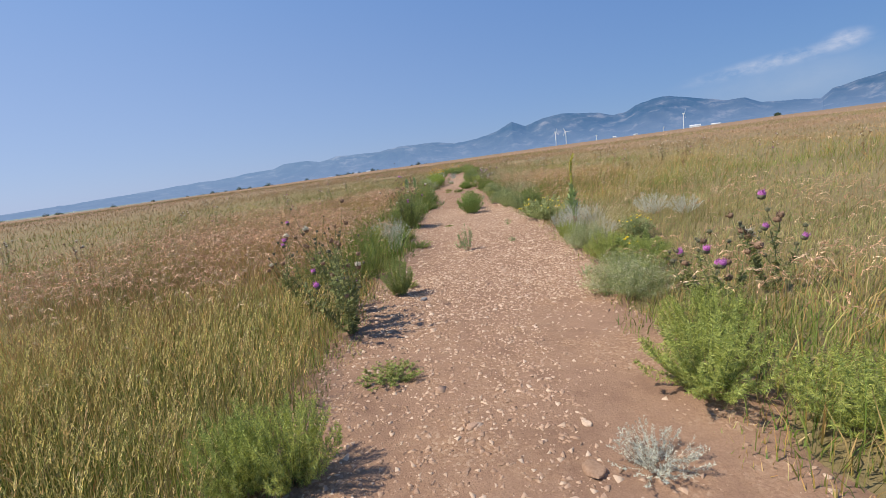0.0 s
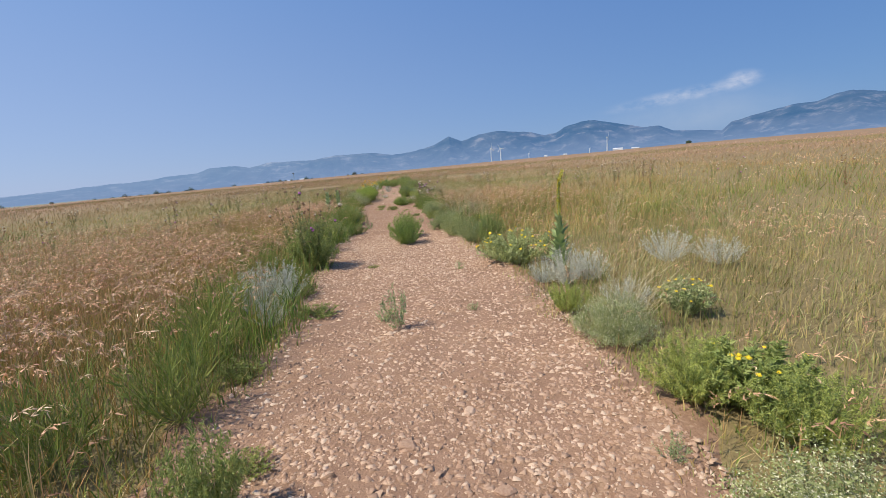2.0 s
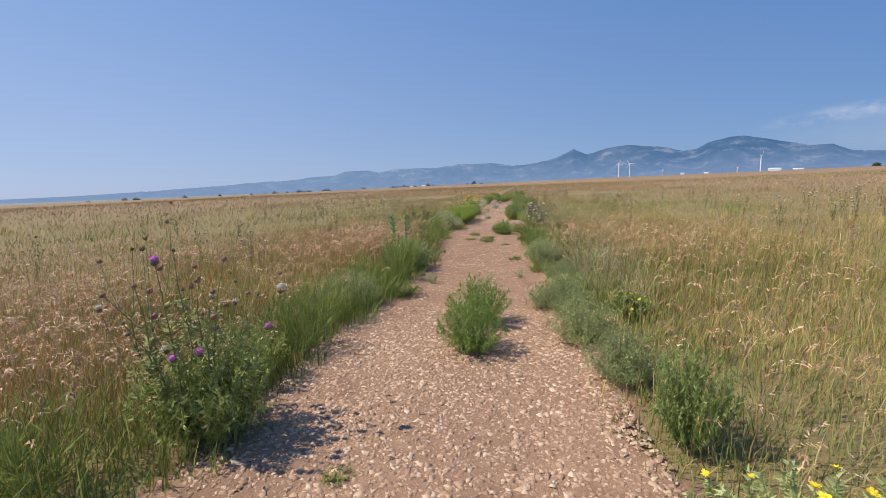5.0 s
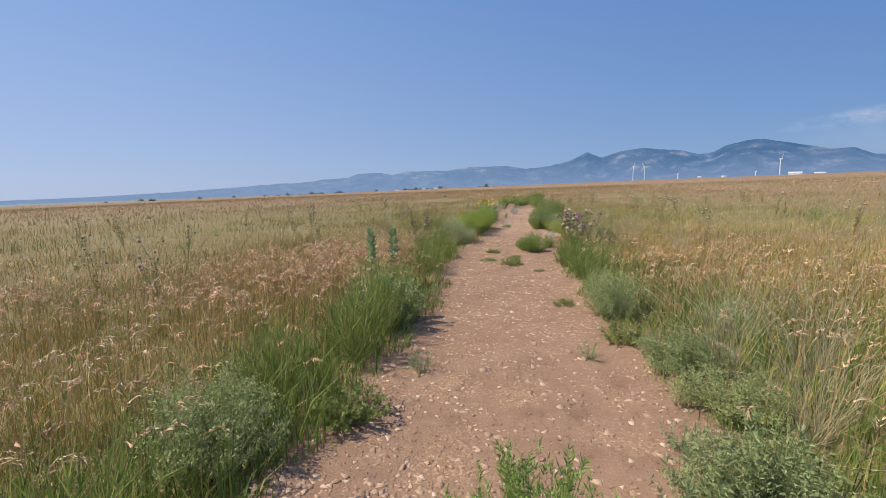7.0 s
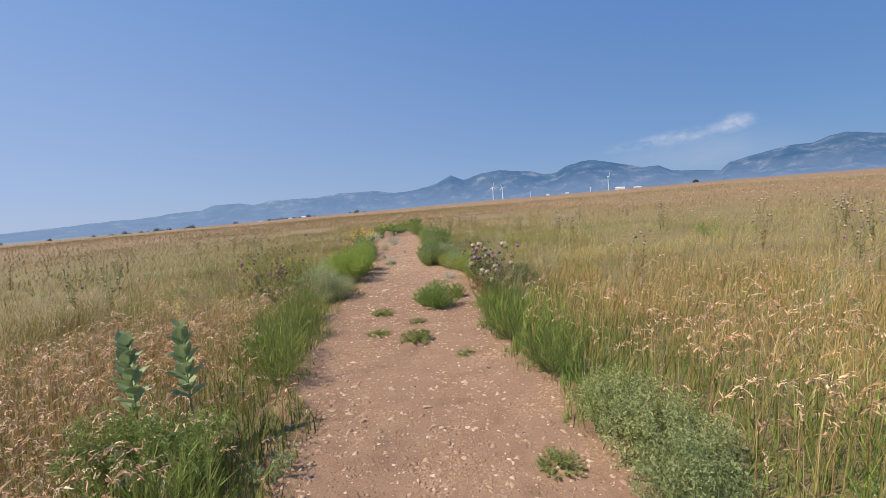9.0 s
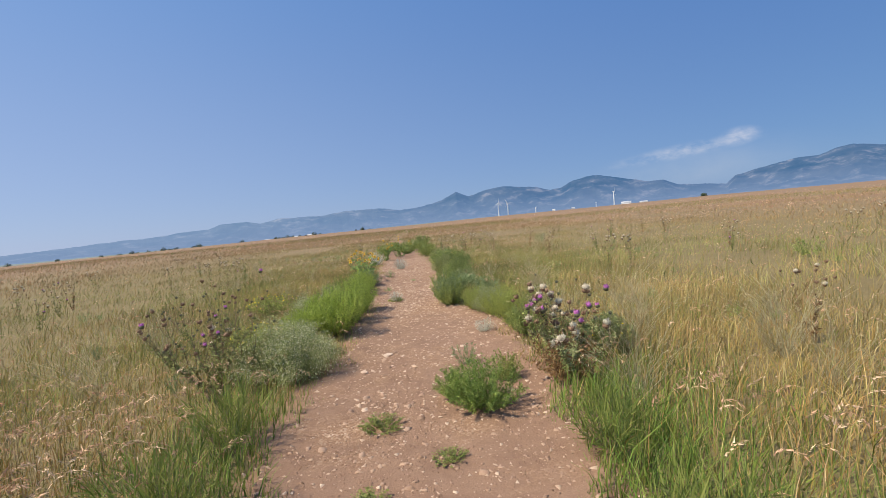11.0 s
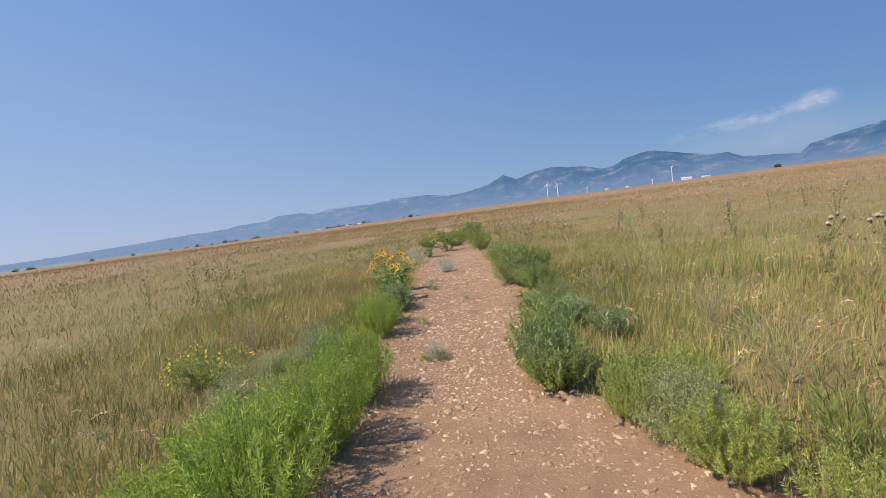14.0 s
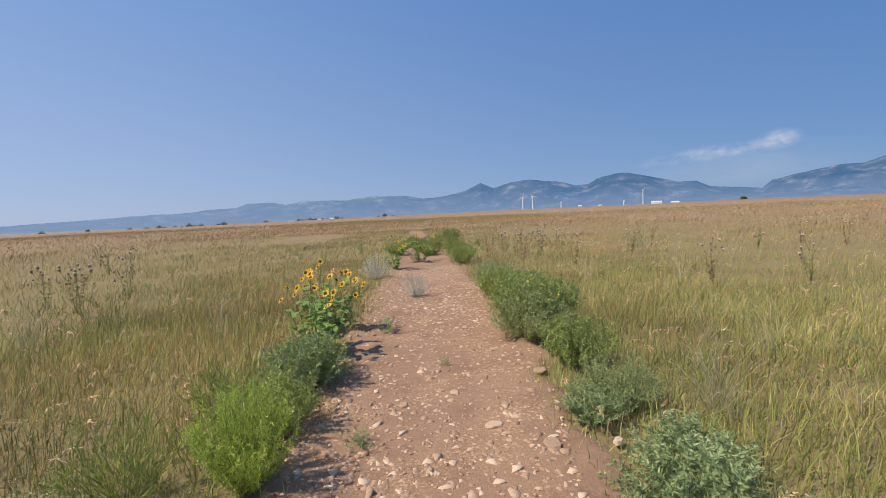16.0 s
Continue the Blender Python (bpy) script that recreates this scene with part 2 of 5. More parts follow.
def off_trail(x, y):
    """Metres outside the trail's edge (negative on the trail)."""
    wob = 0.05 * np.sin(2.1 * y + 3 * np.sign(x)) + 0.07 * np.sin(5.3 * y + np.sign(x)) + 0.03 * np.sin(13.0 * y + 2 * np.sign(x))
    return np.abs(x - trail_x(y)) - trail_half(y) - wob


EDGE_AZ = [-180, -60, -44, -30, -13, 0, 10, 22, 34, 48, 180]
EDGE_EL = [-0.5, -0.5, -0.5, -0.42, -0.2, -0.12, 0.03, 0.08, 0.2, 0.15, 0.1]


def ground_z(x, y):
    """The plain is level by the trail and swells gently far off."""
    dx, dy = x - 0.3, y - 14.0
    r = np.hypot(dx, dy)
    el = np.interp(np.degrees(np.arctan2(dx, dy)), EDGE_AZ, EDGE_EL)
    s = np.clip((r - 50) / 250, 0, 1)
    s = s * s * (3 - 2 * s)
    rise = (np.tan(np.radians(el)) * 300 + 0.9) * s
    fall = -np.clip((r - 320) / 900, 0, 1) ** 1.2 * np.interp(np.degrees(np.arctan2(dx, dy)), [-20, 5], [16, 4])
    side = off_trail(x, y)
    rut = -0.03 * np.clip(-side / 0.5, 0, 1) * (r < 60)
    return rise + fall + rut + 0.012 * smooth_noise(x * 1.3, y * 1.3, 3) * (r < 80)


# ---------------------------------------------------------------- ground sheet
ang = np.radians(np.linspace(0, 360, 181))
rad = np.r_[0.01, np.linspace(2, 40, 60), np.geomspace(42, 4600, 60)]
aa, rr = np.meshgrid(ang, rad)
gx, gy = 0.3 + rr * np.sin(aa), 14.0 + rr * np.cos(aa)
gz = ground_z(gx, gy) - 0.02
f, s = grid_faces(len(rad), len(ang))
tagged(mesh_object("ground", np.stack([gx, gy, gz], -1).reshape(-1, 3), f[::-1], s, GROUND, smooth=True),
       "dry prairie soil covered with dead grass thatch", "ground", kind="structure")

# trail: worn strip a little above the sheet at its ragged edges
ty = np.arange(-6, 60, 0.13)
tu = np.linspace(-1, 1, 41)
yy, uu = np.meshgrid(ty, tu, indexing="ij")
half = trail_half(yy) + 0.28 + 0.08 * np.sin(2.1 * yy + 3 * np.sign(uu)) + 0.08 * np.sin(7 * yy + 5 * uu)
xx = trail_x(yy) + uu * half
zz = ground_z(xx, yy) + 0.010 + 0.009 * smooth_noise(xx * 2.2, yy * 2.2, 5)
zz = zz - 0.045 * np.clip((np.abs(uu) - 0.86) / 0.14, 0, 1)
f, s = grid_faces(len(ty), len(tu))
trail = mesh_object("path", np.stack([xx, yy, zz], -1).reshape(-1, 3), f, s, SOIL, smooth=True)
tagged(trail, "worn reddish dirt footpath strewn with gravel", "path", kind="structure")

# ---------------------------------------------------------------- mountains and distance
RIDGE_AZ = [-60, -51, -44, -37, -33.8, -30.4, -27.8, -24.5, -23.3, -20.6, -19.1, -17.1, -11.9, -9.1, -4.9, -2.1, 0.8, 3.0, 5.1, 6.7, 8.9, 11, 15.2,
            16.9, 18.3, 19.3, 21.3, 22.6, 25.7, 28.2, 29.6, 31.1, 35.7, 36.5, 38.9, 41.7, 43.4, 44.7, 45.9, 48.4, 55, 70]
RIDGE_EL = [0.0, 0.1, 0.35, 0.7, 0.95, 1.0, 1.3, 1.5, 1.95, 2.0, 1.65, 2.1, 2.05, 2.35, 2.35, 1.9, 2.1, 2.62, 3.55, 2.85, 3.5, 3.7, 3.2,
            2.66, 2.85, 3.4, 3.85, 3.85, 3.05, 2.42, 2.45, 1.75, 1.25, 2.05, 2.6, 3.1, 3.1, 3.6, 3.75, 3.2, 3.4, 2.0]


def mountain_material(name):
    k = Mat(name)
    rock = k.noise(0.010, 8, 0.62)
    patch = k.noise(0.004, 6, 0.65)
    col = k.mix(0.6, k.ramp(rock, [(0.44, (0.015, 0.04, 0.04)), (0.54, (0.08, 0.11, 0.11)), (0.65, (0.64, 0.57, 0.52))]),
                k.ramp(patch, [(0.4, (0.03, 0.05, 0.045)), (0.7, (0.20, 0.19, 0.17))]))
    k.base(col, 1.0)
    # distance haze painted on as blue emission, thicker low down and toward the sunlit side
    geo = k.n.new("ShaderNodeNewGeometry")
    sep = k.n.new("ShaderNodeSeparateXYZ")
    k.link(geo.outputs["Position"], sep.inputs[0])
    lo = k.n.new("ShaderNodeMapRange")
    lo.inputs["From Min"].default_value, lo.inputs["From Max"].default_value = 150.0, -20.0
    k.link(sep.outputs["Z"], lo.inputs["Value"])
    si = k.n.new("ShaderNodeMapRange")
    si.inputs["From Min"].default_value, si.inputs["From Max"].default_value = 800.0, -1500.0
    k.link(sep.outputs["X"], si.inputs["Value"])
    haze_glow = k.mix(si.outputs[0], (0.062, 0.182, 0.43), (0.22, 0.375, 0.65))
    haze_glow = k.mix(lo.outputs[0], haze_glow, (0.20, 0.30, 0.50))
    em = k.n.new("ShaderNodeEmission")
    k.link(haze_glow, em.inputs["Color"])
    # share of the glowing haze over the rock colour
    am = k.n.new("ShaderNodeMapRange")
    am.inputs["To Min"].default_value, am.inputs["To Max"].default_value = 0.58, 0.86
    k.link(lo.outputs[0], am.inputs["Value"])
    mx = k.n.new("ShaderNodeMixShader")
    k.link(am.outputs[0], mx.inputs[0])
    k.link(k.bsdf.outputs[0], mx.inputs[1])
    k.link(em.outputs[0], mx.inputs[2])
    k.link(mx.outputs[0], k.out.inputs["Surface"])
    return k.m


MOUNTAIN = mountain_material("mountain_painted_haze")


def mountain_range(name, az0, az1, far, depth, scale, seed, label):
    az = np.radians(np.linspace(az0, az1, int((az1 - az0) * 9)))
    ss = np.linspace(0, 1.25, 34)
    A, S = np.meshgrid(az, ss)
    el = np.interp(np.degrees(A), RIDGE_AZ, RIDGE_EL) * scale
    el = el + (0.05 * smooth_noise(np.degrees(A) * 3, A * 0, seed) + 0.03 * smooth_noise(np.degrees(A) * 9, A * 0, seed + 1)) * (el > 0.3)
    top = np.tan(np.radians(el)) * far
    R = far - depth * (1 - S)
    X, Y = 0.3 + R * np.sin(A), 14 + R * np.cos(A)
    rel = np.abs(smooth_noise(X * 0.012, Y * 0.006, seed + 2)) * 0.5 + np.abs(smooth_noise(X * 0.035, Y * 0.02, seed + 3)) * 0.3
    up = np.clip(S, 0, 1) ** 1.15 - np.clip(S - 1, 0, 1) * 2.2
    Z = -25 + (top + 25) * (up - rel * np.clip(S, 0, 1) * np.clip(1 - S, 0, 1) * 1.3)
    f, s = grid_faces(len(ss), len(az))
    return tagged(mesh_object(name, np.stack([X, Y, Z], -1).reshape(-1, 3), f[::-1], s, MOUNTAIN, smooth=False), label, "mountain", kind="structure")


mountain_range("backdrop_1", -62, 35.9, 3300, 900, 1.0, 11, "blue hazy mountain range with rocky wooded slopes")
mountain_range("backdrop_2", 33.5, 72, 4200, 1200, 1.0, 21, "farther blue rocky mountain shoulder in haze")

# ---------------------------------------------------------------- grass
def pick(n, palette, weights, rng):
    idx = rng.choice(len(palette), n, p=np.array(weights) / np.sum(weights))
    return np.array(palette)[idx] * rng.uniform(0.6, 1.45, (n, 1))


DRY = [(0.56, 0.345, 0.15), (0.51, 0.245, 0.095), (0.66, 0.475, 0.25), (0.44, 0.235, 0.09)]
FRESH = [(0.20, 0.24, 0.045), (0.29, 0.295, 0.075), (0.40, 0.36, 0.12), (0.13, 0.19, 0.04)]
LUSH = [(0.10, 0.18, 0.03), (0.165, 0.23, 0.042), (0.235, 0.245, 0.06)]
HEADS = [(0.58, 0.345, 0.215), (0.47, 0.255, 0.15), (0.70, 0.49, 0.32), (0.52, 0.32, 0.18)]


def zone(x, y, x0, x1, y0, y1, soft=4.0):
    """1 inside a stretch of the plan, fading out over its border."""
    fx = np.clip((x - x0) / soft + 0.5, 0, 1) * np.clip((x1 - x) / soft + 0.5, 0, 1)
    return fx * np.clip((y - y0) / soft + 0.5, 0, 1) * np.clip((y1 - y) / soft + 0.5, 0, 1)


def greenness(x, y):
    """Share of fresh blades, by patches of the meadow."""
    g = 0.37 + 0.40 * smooth_noise(x * 0.55, y * 0.55, 31) + 0.12 * smooth_noise(x * 1.6, y * 1.6, 32)
    far_off = np.clip((np.hypot(x, y - 14) - 18) / 15, 0, 1)
    g = g - 0.14 * far_off - 0.12 * zone(x, y, -9, 9, 21, 27) + 0.16 * zone(x, y, -14, 14, 28, 48) + 0.25 * smooth_noise(x * 1.1, y * 0.6, 33) * zone(x, y, -20, 20, 20, 60) + 0.22 * zone(x, y, -6, 0.8, -3, 3.2, 1.5) + 0.05 * zone(x, y, -30, -3, 12, 20, 6) + 0.08 * zone(x, y, 2, 12, -2, 11)
    g = g + 0.3 * zone(x, y, -1.8, 0.8, -2, 12, 1.0) + 0.2 * zone(x, y, 0.8, 2.2, 15, 20, 1.0) + 0.2 * zone(x, y, -1.6, -0.4, 14, 20, 0.8) - 0.12 * zone(x, y, 1.5, 8, 13, 20)
    g = g - 0.22 * zone(x, y, -9, -0.9, 5, 14.5, 1.5) - 0.3 * zone(x, y, -3.4, -1.1, 15.5, 20.2, 0.9) + 0.18 * zone(x, y, 2.2, 11, 22, 38, 3)
    g = g + 0.30 * smooth_noise(x * 1.5 + 2, y * 1.1, 36)
    return np.clip(g, 0.06, 0.94)


def lushness(x, y, s):
    """Share of deep green blades, along the damp margins of the trail."""
    d = 0.75 * zone(x, y, -3.5, 1.0, 5.9, 20.5, 1.6) + 0.68 * zone(x, y, 0.6, 4, 12.5, 20.5, 1.0) + 0.25
    return np.clip(d * np.clip(1.2 - s / 1.4, 0, 1) * (0.8 + 0.5 * smooth_noise(x * 0.9, y * 0.9, 35)), 0, 0.95)


def headiness(x, y):
    """Share of stalks with full pinkish seed heads."""
    h = 0.34 + 0.50 * smooth_noise(x * 0.45 + 5, y * 0.45, 41)
    h = h + 0.80 * zone(x, y, -9, -0.7, 2.5, 15.5, 1.5) - 0.05 * zone(x, y, 1.2, 4, 12, 17) + 0.75 * zone(x, y, -3.4, -0.9, 14.5, 20.2, 0.9)
    h = h - 0.35 * zone(x, y, 2, 12, -2, 11.5) - 0.40 * zone(x, y, -9, 9, 21, 42) - 0.35 * zone(x, y, -30, -3.4, 15, 40, 8)
    h = h * np.clip(0.70 + 0.95 * smooth_noise(x * 1.7 + 3, y * 1.7, 43), 0.12, 1.25)
    return np.clip(h, 0.05, 1)


def tallness(x, y):
    """The grass stands lower on the last stretch and on the sunny side of the first."""
    return 1.0 - 0.30 * zone(x, y, -60, 60, 21, 90, 5) - 0.16 * zone(x, y, -16, 16, 28, 60, 5) - 0.38 * zone(x, y, 2, 9, 3.5, 10.5, 2) - 0.12 * zone(x, y, 2, 14, -5, 11)


def blades(x, y, height, width, lean, rng, base_col, tip_col, segs=2):
    """Tapered bent blades as one array mesh: vertices, corners, face sizes, tints."""
    n = len(x)
    a = rng.uniform(0, 2 * np.pi, n)
    b = rng.normal(0.35, 1.5, n)
    cx, cy = np.cos(a), np.sin(a)
    lx, ly = np.cos(b), np.sin(b)
    z0 = ground_z(x, y) - 0.01
    V, C = [], []
    for k in range(segs):
        u = k / segs
        ox, oy = lx * lean * u * u, ly * lean * u * u
        w = width * (1 - 0.45 * u) / 2
        for sg in (-1, 1):
            V.append(np.stack([x + ox + sg * cx * w, y + oy + sg * cy * w, z0 + height * u * (1 - 0.12 * u)], -1))
            C.append(base_col * (1 - u) + tip_col * u)
    V.append(np.stack([x + lx * lean, y + ly * lean, z0 + height * 0.9], -1))
    C.append(tip_col)
    m = 2 * segs + 1
    V = np.stack(V, 1).reshape(-1, 3)
    C = np.stack(C, 1).reshape(-1, 3)
    o = np.arange(n)[:, None] * m
    parts = []
    for k in range(segs - 1):
        parts.append(o + np.array([2 * k, 2 * k + 1, 2 * k + 3, 2 * k + 2]))
    tri = o + np.array([2 * segs - 2, 2 * segs - 1, 2 * segs])
    F = np.concatenate([np.concatenate(parts, 1), tri], 1) if parts else tri
    sizes = np.tile([4] * (segs - 1) + [3], n)
    return V, F.ravel(), sizes, C


def seed_heads(x, y, height, rng, col, count, size, upright=False):
    """Nodding brome panicles: a thin stalk that arches over at the top into a drooping plume of spikelets; or upright narrow spikes."""
    n = len(x)
    b = rng.normal(-0.15, 0.75, n)
    lx, ly = np.cos(b), np.sin(b)
    lean = height * rng.uniform(0.04, 0.22, n)
    z0 = ground_z(x, y) - 0.01
    V, C, F, S = [], [], [], []
    stalk = 0.0017 * min(size / 0.0275, 2.5)
    a = rng.uniform(0, 2 * np.pi, n)
    sc = col * 0.55 + np.array([0.16, 0.10, 0.025])
    green = sc * 0.45 + np.array([0.06, 0.085, 0.015])
    for u, w, tone in ((0, stalk, green), (0, -stalk, green), (0.62, -stalk, sc), (0.62, stalk, sc), (1, 0, sc)):
        V.append(np.stack([x + lx * lean * u * u + np.cos(a) * w, y + ly * lean * u * u + np.sin(a) * w, z0 + height * u], -1))
        C.append(tone)
    F += [np.zeros((n, 1), int) + np.array([0, 1, 2, 3]), np.zeros((n, 1), int) + np.array([3, 2, 4])]
    S += [4, 3]
    m = 5
    plume = min(size * 5.4, 0.19) * rng.uniform(0.7, 1.25, n)
    nod = rng.uniform(-1.3, -0.7, n) if upright else rng.uniform(0.1, 1.2, n)
    flare = 0.22 if upright else 0.55
    px, py, pz = x + lx * lean, y + ly * lean, z0 + height
    for j in range(count):
        u = j / count
        phi = 1.25 - (1.25 + nod) * u + rng.normal(0, 0.12, n)
        step = plume / count
        tx, tz = np.cos(phi), np.sin(phi)
        px, py, pz = px + lx * tx * step, py + ly * tx * step, pz + tz * step
        L = size * rng.uniform(0.75, 1.3, n) * (1.15 - 0.4 * u)
        q = rng.normal(0, flare, n)
        ax, ay = (lx * tx * 0.85 - ly * q) * L, (ly * tx * 0.85 + lx * q) * L
        az = (tz * 0.85 - (0.0 if upright else 0.30) + rng.normal(0, 0.25, n)) * L
        w = L * (0.125 if size < 0.035 else 0.15)
        r = rng.uniform(0, 2 * np.pi, n)
        wx, wy, wz = np.cos(r) * w, np.sin(r) * w, rng.uniform(-0.8, 0.8, n) * w
        tone = col * rng.uniform(0.78, 1.22, (n, 1))
        V += [np.stack([px + 0.25 * ax + wx, py + 0.25 * ay + wy, pz + 0.25 * az + wz], -1),
              np.stack([px + 0.25 * ax - wx, py + 0.25 * ay - wy, pz + 0.25 * az - wz], -1), np.stack([px + ax * 1.15, py + ay * 1.15, pz + az * 1.15], -1)]
        C += [tone] * 3
        F.append(np.zeros((n, 1), int) + np.array([m, m + 1, m + 2]))
        S += [3]
        m += 3
    V = np.stack(V, 1).reshape(-1, 3)
    C = np.stack(C, 1).reshape(-1, 3)
    F = np.concatenate(F, 1) + np.arange(n)[:, None] * m
    return V, F.ravel(), np.tile(S, n), C


FOOT = []  # ground taken by bushes


def scatter(n, x0, x1, y0, y1, rng, lo, hi):
    x, y = rng.uniform(x0, x1, n), rng.uniform(y0, y1, n)
    s = off_trail(x, y)
    fade = rng.normal(0, 0.9, n)
    keep = (s > lo + fade * (lo > 3)) & (s < hi + fade * (hi > 3.5))
    for fx, fy, fr in FOOT:
        keep &= (x - fx) ** 2 + (y - fy) ** 2 > (0.42 * fr) ** 2
    return x[keep], y[keep], s[keep]


def meadow(name, label, n, x0, x1, y0, y1, lo, hi, h, width, seed, head_n, count, size, segs=2, floor=0.0, margin=0.0, fallen=0.0, upright=False):
    rng = np.random.RandomState(seed)
    x, y, s = scatter(n, x0, x1, y0, y1, rng, lo, hi)
    tuft = 0.58 + 0.8 * smooth_noise(x * 2.6, y * 2.6, 81) + 0.45 * smooth_noise(x * 0.8, y * 0.8, 82) + 0.45 * smooth_noise(x * 6.0, y * 6.0, 83)
    keep = rng.uniform(0, 1, len(x)) < np.clip(tuft + floor, 0.22 + floor, 1)
    if upright:
        keep &= rng.uniform(0, 1, len(x)) < zone(x, y, -3.2, 2.0, -1.6, 3.7, 1.8)
    x, y, s, tuft = x[keep], y[keep], s[keep], np.clip(tuft[keep], 0.2, 1.2)
    g = greenness(x, y)
    m = len(x)
    fresh = rng.uniform(0, 1, m) < g
    tip = np.where(fresh[:, None], pick(m, FRESH, (3, 3, 3, 1), rng), pick(m, DRY, (4, 3, 2, 2), rng))
    haze = np.clip((np.hypot(x, y - 14) - 14) / 30, 0, 0.75)[:, None]
    tip = tip * (1 - haze) + haze * pick(m, [(0.40, 0.265, 0.165), (0.34, 0.205, 0.12), (0.34, 0.275, 0.14)], (2, 2, 1), rng)
    late = (0.5 * zone(x, y, -16, 16, 20.5, 60))[:, None]
    tip = tip * (1 - late) + late * pick(m, [(0.35, 0.325, 0.115), (0.46, 0.38, 0.17), (0.25, 0.265, 0.08)], (2, 2, 2), rng)
    grey = (0.55 * zone(x, y, 2.0, 9, 3.5, 10.5, 2))[:, None]
    tip = tip * (1 - grey) + grey * pick(m, [(0.40, 0.335, 0.19), (0.33, 0.29, 0.16), (0.48, 0.39, 0.25)], (2, 2, 1), rng)
    wet = rng.uniform(0, 1, m) < np.maximum(lushness(x, y, s), margin)
    tip = np.where(wet[:, None], pick(m, LUSH, (2, 2, 2), rng), tip)
    tip = tip * (1 + 0.30 * smooth_noise(x * 2.1, y * 2.1, 71) + 0.25 * smooth_noise(x * 5.2, y * 5.2, 74))[:, None]
    dry = (0.28 + 0.45 * zone(x, y, -60, 60, 21, 90, 3) + 0.35 * zone(x, y, -8, 0.9, -4, 4.4, 1.5))[:, None]
    base = dry * tip + (1 - dry) * pick(m, LUSH, (2, 2, 2), rng)
    low = np.clip(0.35 + 0.4 * margin + s / (0.7 - 0.4 * margin), 0.35, 1) * tallness(x, y)
    hh = h * rng.uniform(0.35, 1.1, m) * low * (0.85 + 0.25 * smooth_noise(x * 0.5, y * 0.5, 51)) * (0.78 + 0.32 * tuft)
    V, F, S, C = blades(x, y, hh, width * rng.uniform(0.6, 1.3, m), hh * (rng.uniform(0.05, 0.95, m) ** 1.3 + fallen * rng.uniform(0.4, 1.0, m)), rng, base, tip, segs)
    tagged(mesh_object(name, V, F, S, GRASS, C), label, "grass", kind="stuff")
    if head_n:
        x, y, s = scatter(head_n, x0, x1, y0, y1, rng, max(lo, 0.12), hi)
        keep = rng.uniform(0, 1, len(x)) < np.where(upright, 0.9 * zone(x, y, -3.2, 2.0, -1.6, 3.7, 1.8), headiness(x, y) * np.clip(s / 1.0 + 0.35 * (x > 0.5), 0.12, 1) * (1 - 0.85 * zone(x, y, -3.4, 0.9, -4, 3.4, 1.2)))
        x, y, s = x[keep], y[keep], s[keep]
        m = len(x)
        hh = h * rng.uniform(0.85, 1.35, m) * np.clip(0.6 + s / 1.2, 0.6, 1) * tallness(x, y) * (0.85 + 0.25 * smooth_noise(x * 0.5, y * 0.5, 51))
        col = pick(m, HEADS, (3, 2, 2, 2), rng)
        ripe = (1 - 0.65 * zone(x, y, -6, 0.9, -4, 3.4, 1.5))[:, None]
        col = col * ripe + (1 - ripe) * np.array([0.40, 0.36, 0.15])
        if upright:
            col = pick(m, [(0.76, 0.62, 0.27), (0.66, 0.55, 0.20), (0.78, 0.55, 0.26), (0.55, 0.52, 0.17)], (3, 3, 2, 2), rng)
            hh = hh * 0.95 + 0.02
        V, F, S, C = seed_heads(x, y, hh, rng, col, count, size, upright)
        tagged(mesh_object("seed_grass", V, F, S, GRASS, C), "upright golden green seed spikes of short grass" if upright else "pinkish tan nodding seed heads of dry brome grass", "grass", kind="stuff")



# ---------------------------------------------------------------- plant building blocks
def tubes(paths, w0, w1, sides=3):
    """Thin tapering stems along paths (n, k, 3)."""
    n, kk, _ = paths.shape
    w = np.linspace(w0, w1, kk)
    a = np.arange(sides) * 2 * np.pi / sides
    ring = np.stack([np.cos(a), np.sin(a), np.zeros(sides)], -1)
    V = paths[:, :, None, :] + ring[None, None] * w[None, :, None, None] / 2
    o = (np.arange(n)[:, None, None] * kk + np.arange(kk - 1)[None, :, None]) * sides
    j = np.arange(sides)[None, None]
    q = np.stack([o + j, o + (j + 1) % sides, o + sides + (j + 1) % sides, o + sides + j], -1).reshape(-1, 4)
    return V.reshape(-1, 3), q.ravel(), np.full(len(q), 4)


def grow(n, h, r, rng, arch=0.5, knots=5, dome=0.6, base=0.12):
    """Paths of stems that rise from one root and spread."""
    a = rng.uniform(0, 2 * np.pi, n)
    s = np.sqrt(rng.uniform(0, 1, n))
    reach = r * s
    top = h * (1 - dome * s ** 2.7) * rng.uniform(0.75, 1.05, n)
    u = np.linspace(0, 1, knots)[None]
    rr = reach[:, None] * (base + (1 - base) * u ** (1 - 0.45 * arch))
    wob = rng.normal(0, 0.04, (n, knots)) * r
    x = np.cos(a)[:, None] * rr + wob
    y = np.sin(a)[:, None] * rr + rng.normal(0, 0.04, (n, knots)) * r
    z = top[:, None] * u ** (1 + 0.2 * arch)
    x[:, 0], y[:, 0] = np.cos(a) * r * base * s, np.sin(a) * r * base * s
    return np.stack([x, y, z], -1)


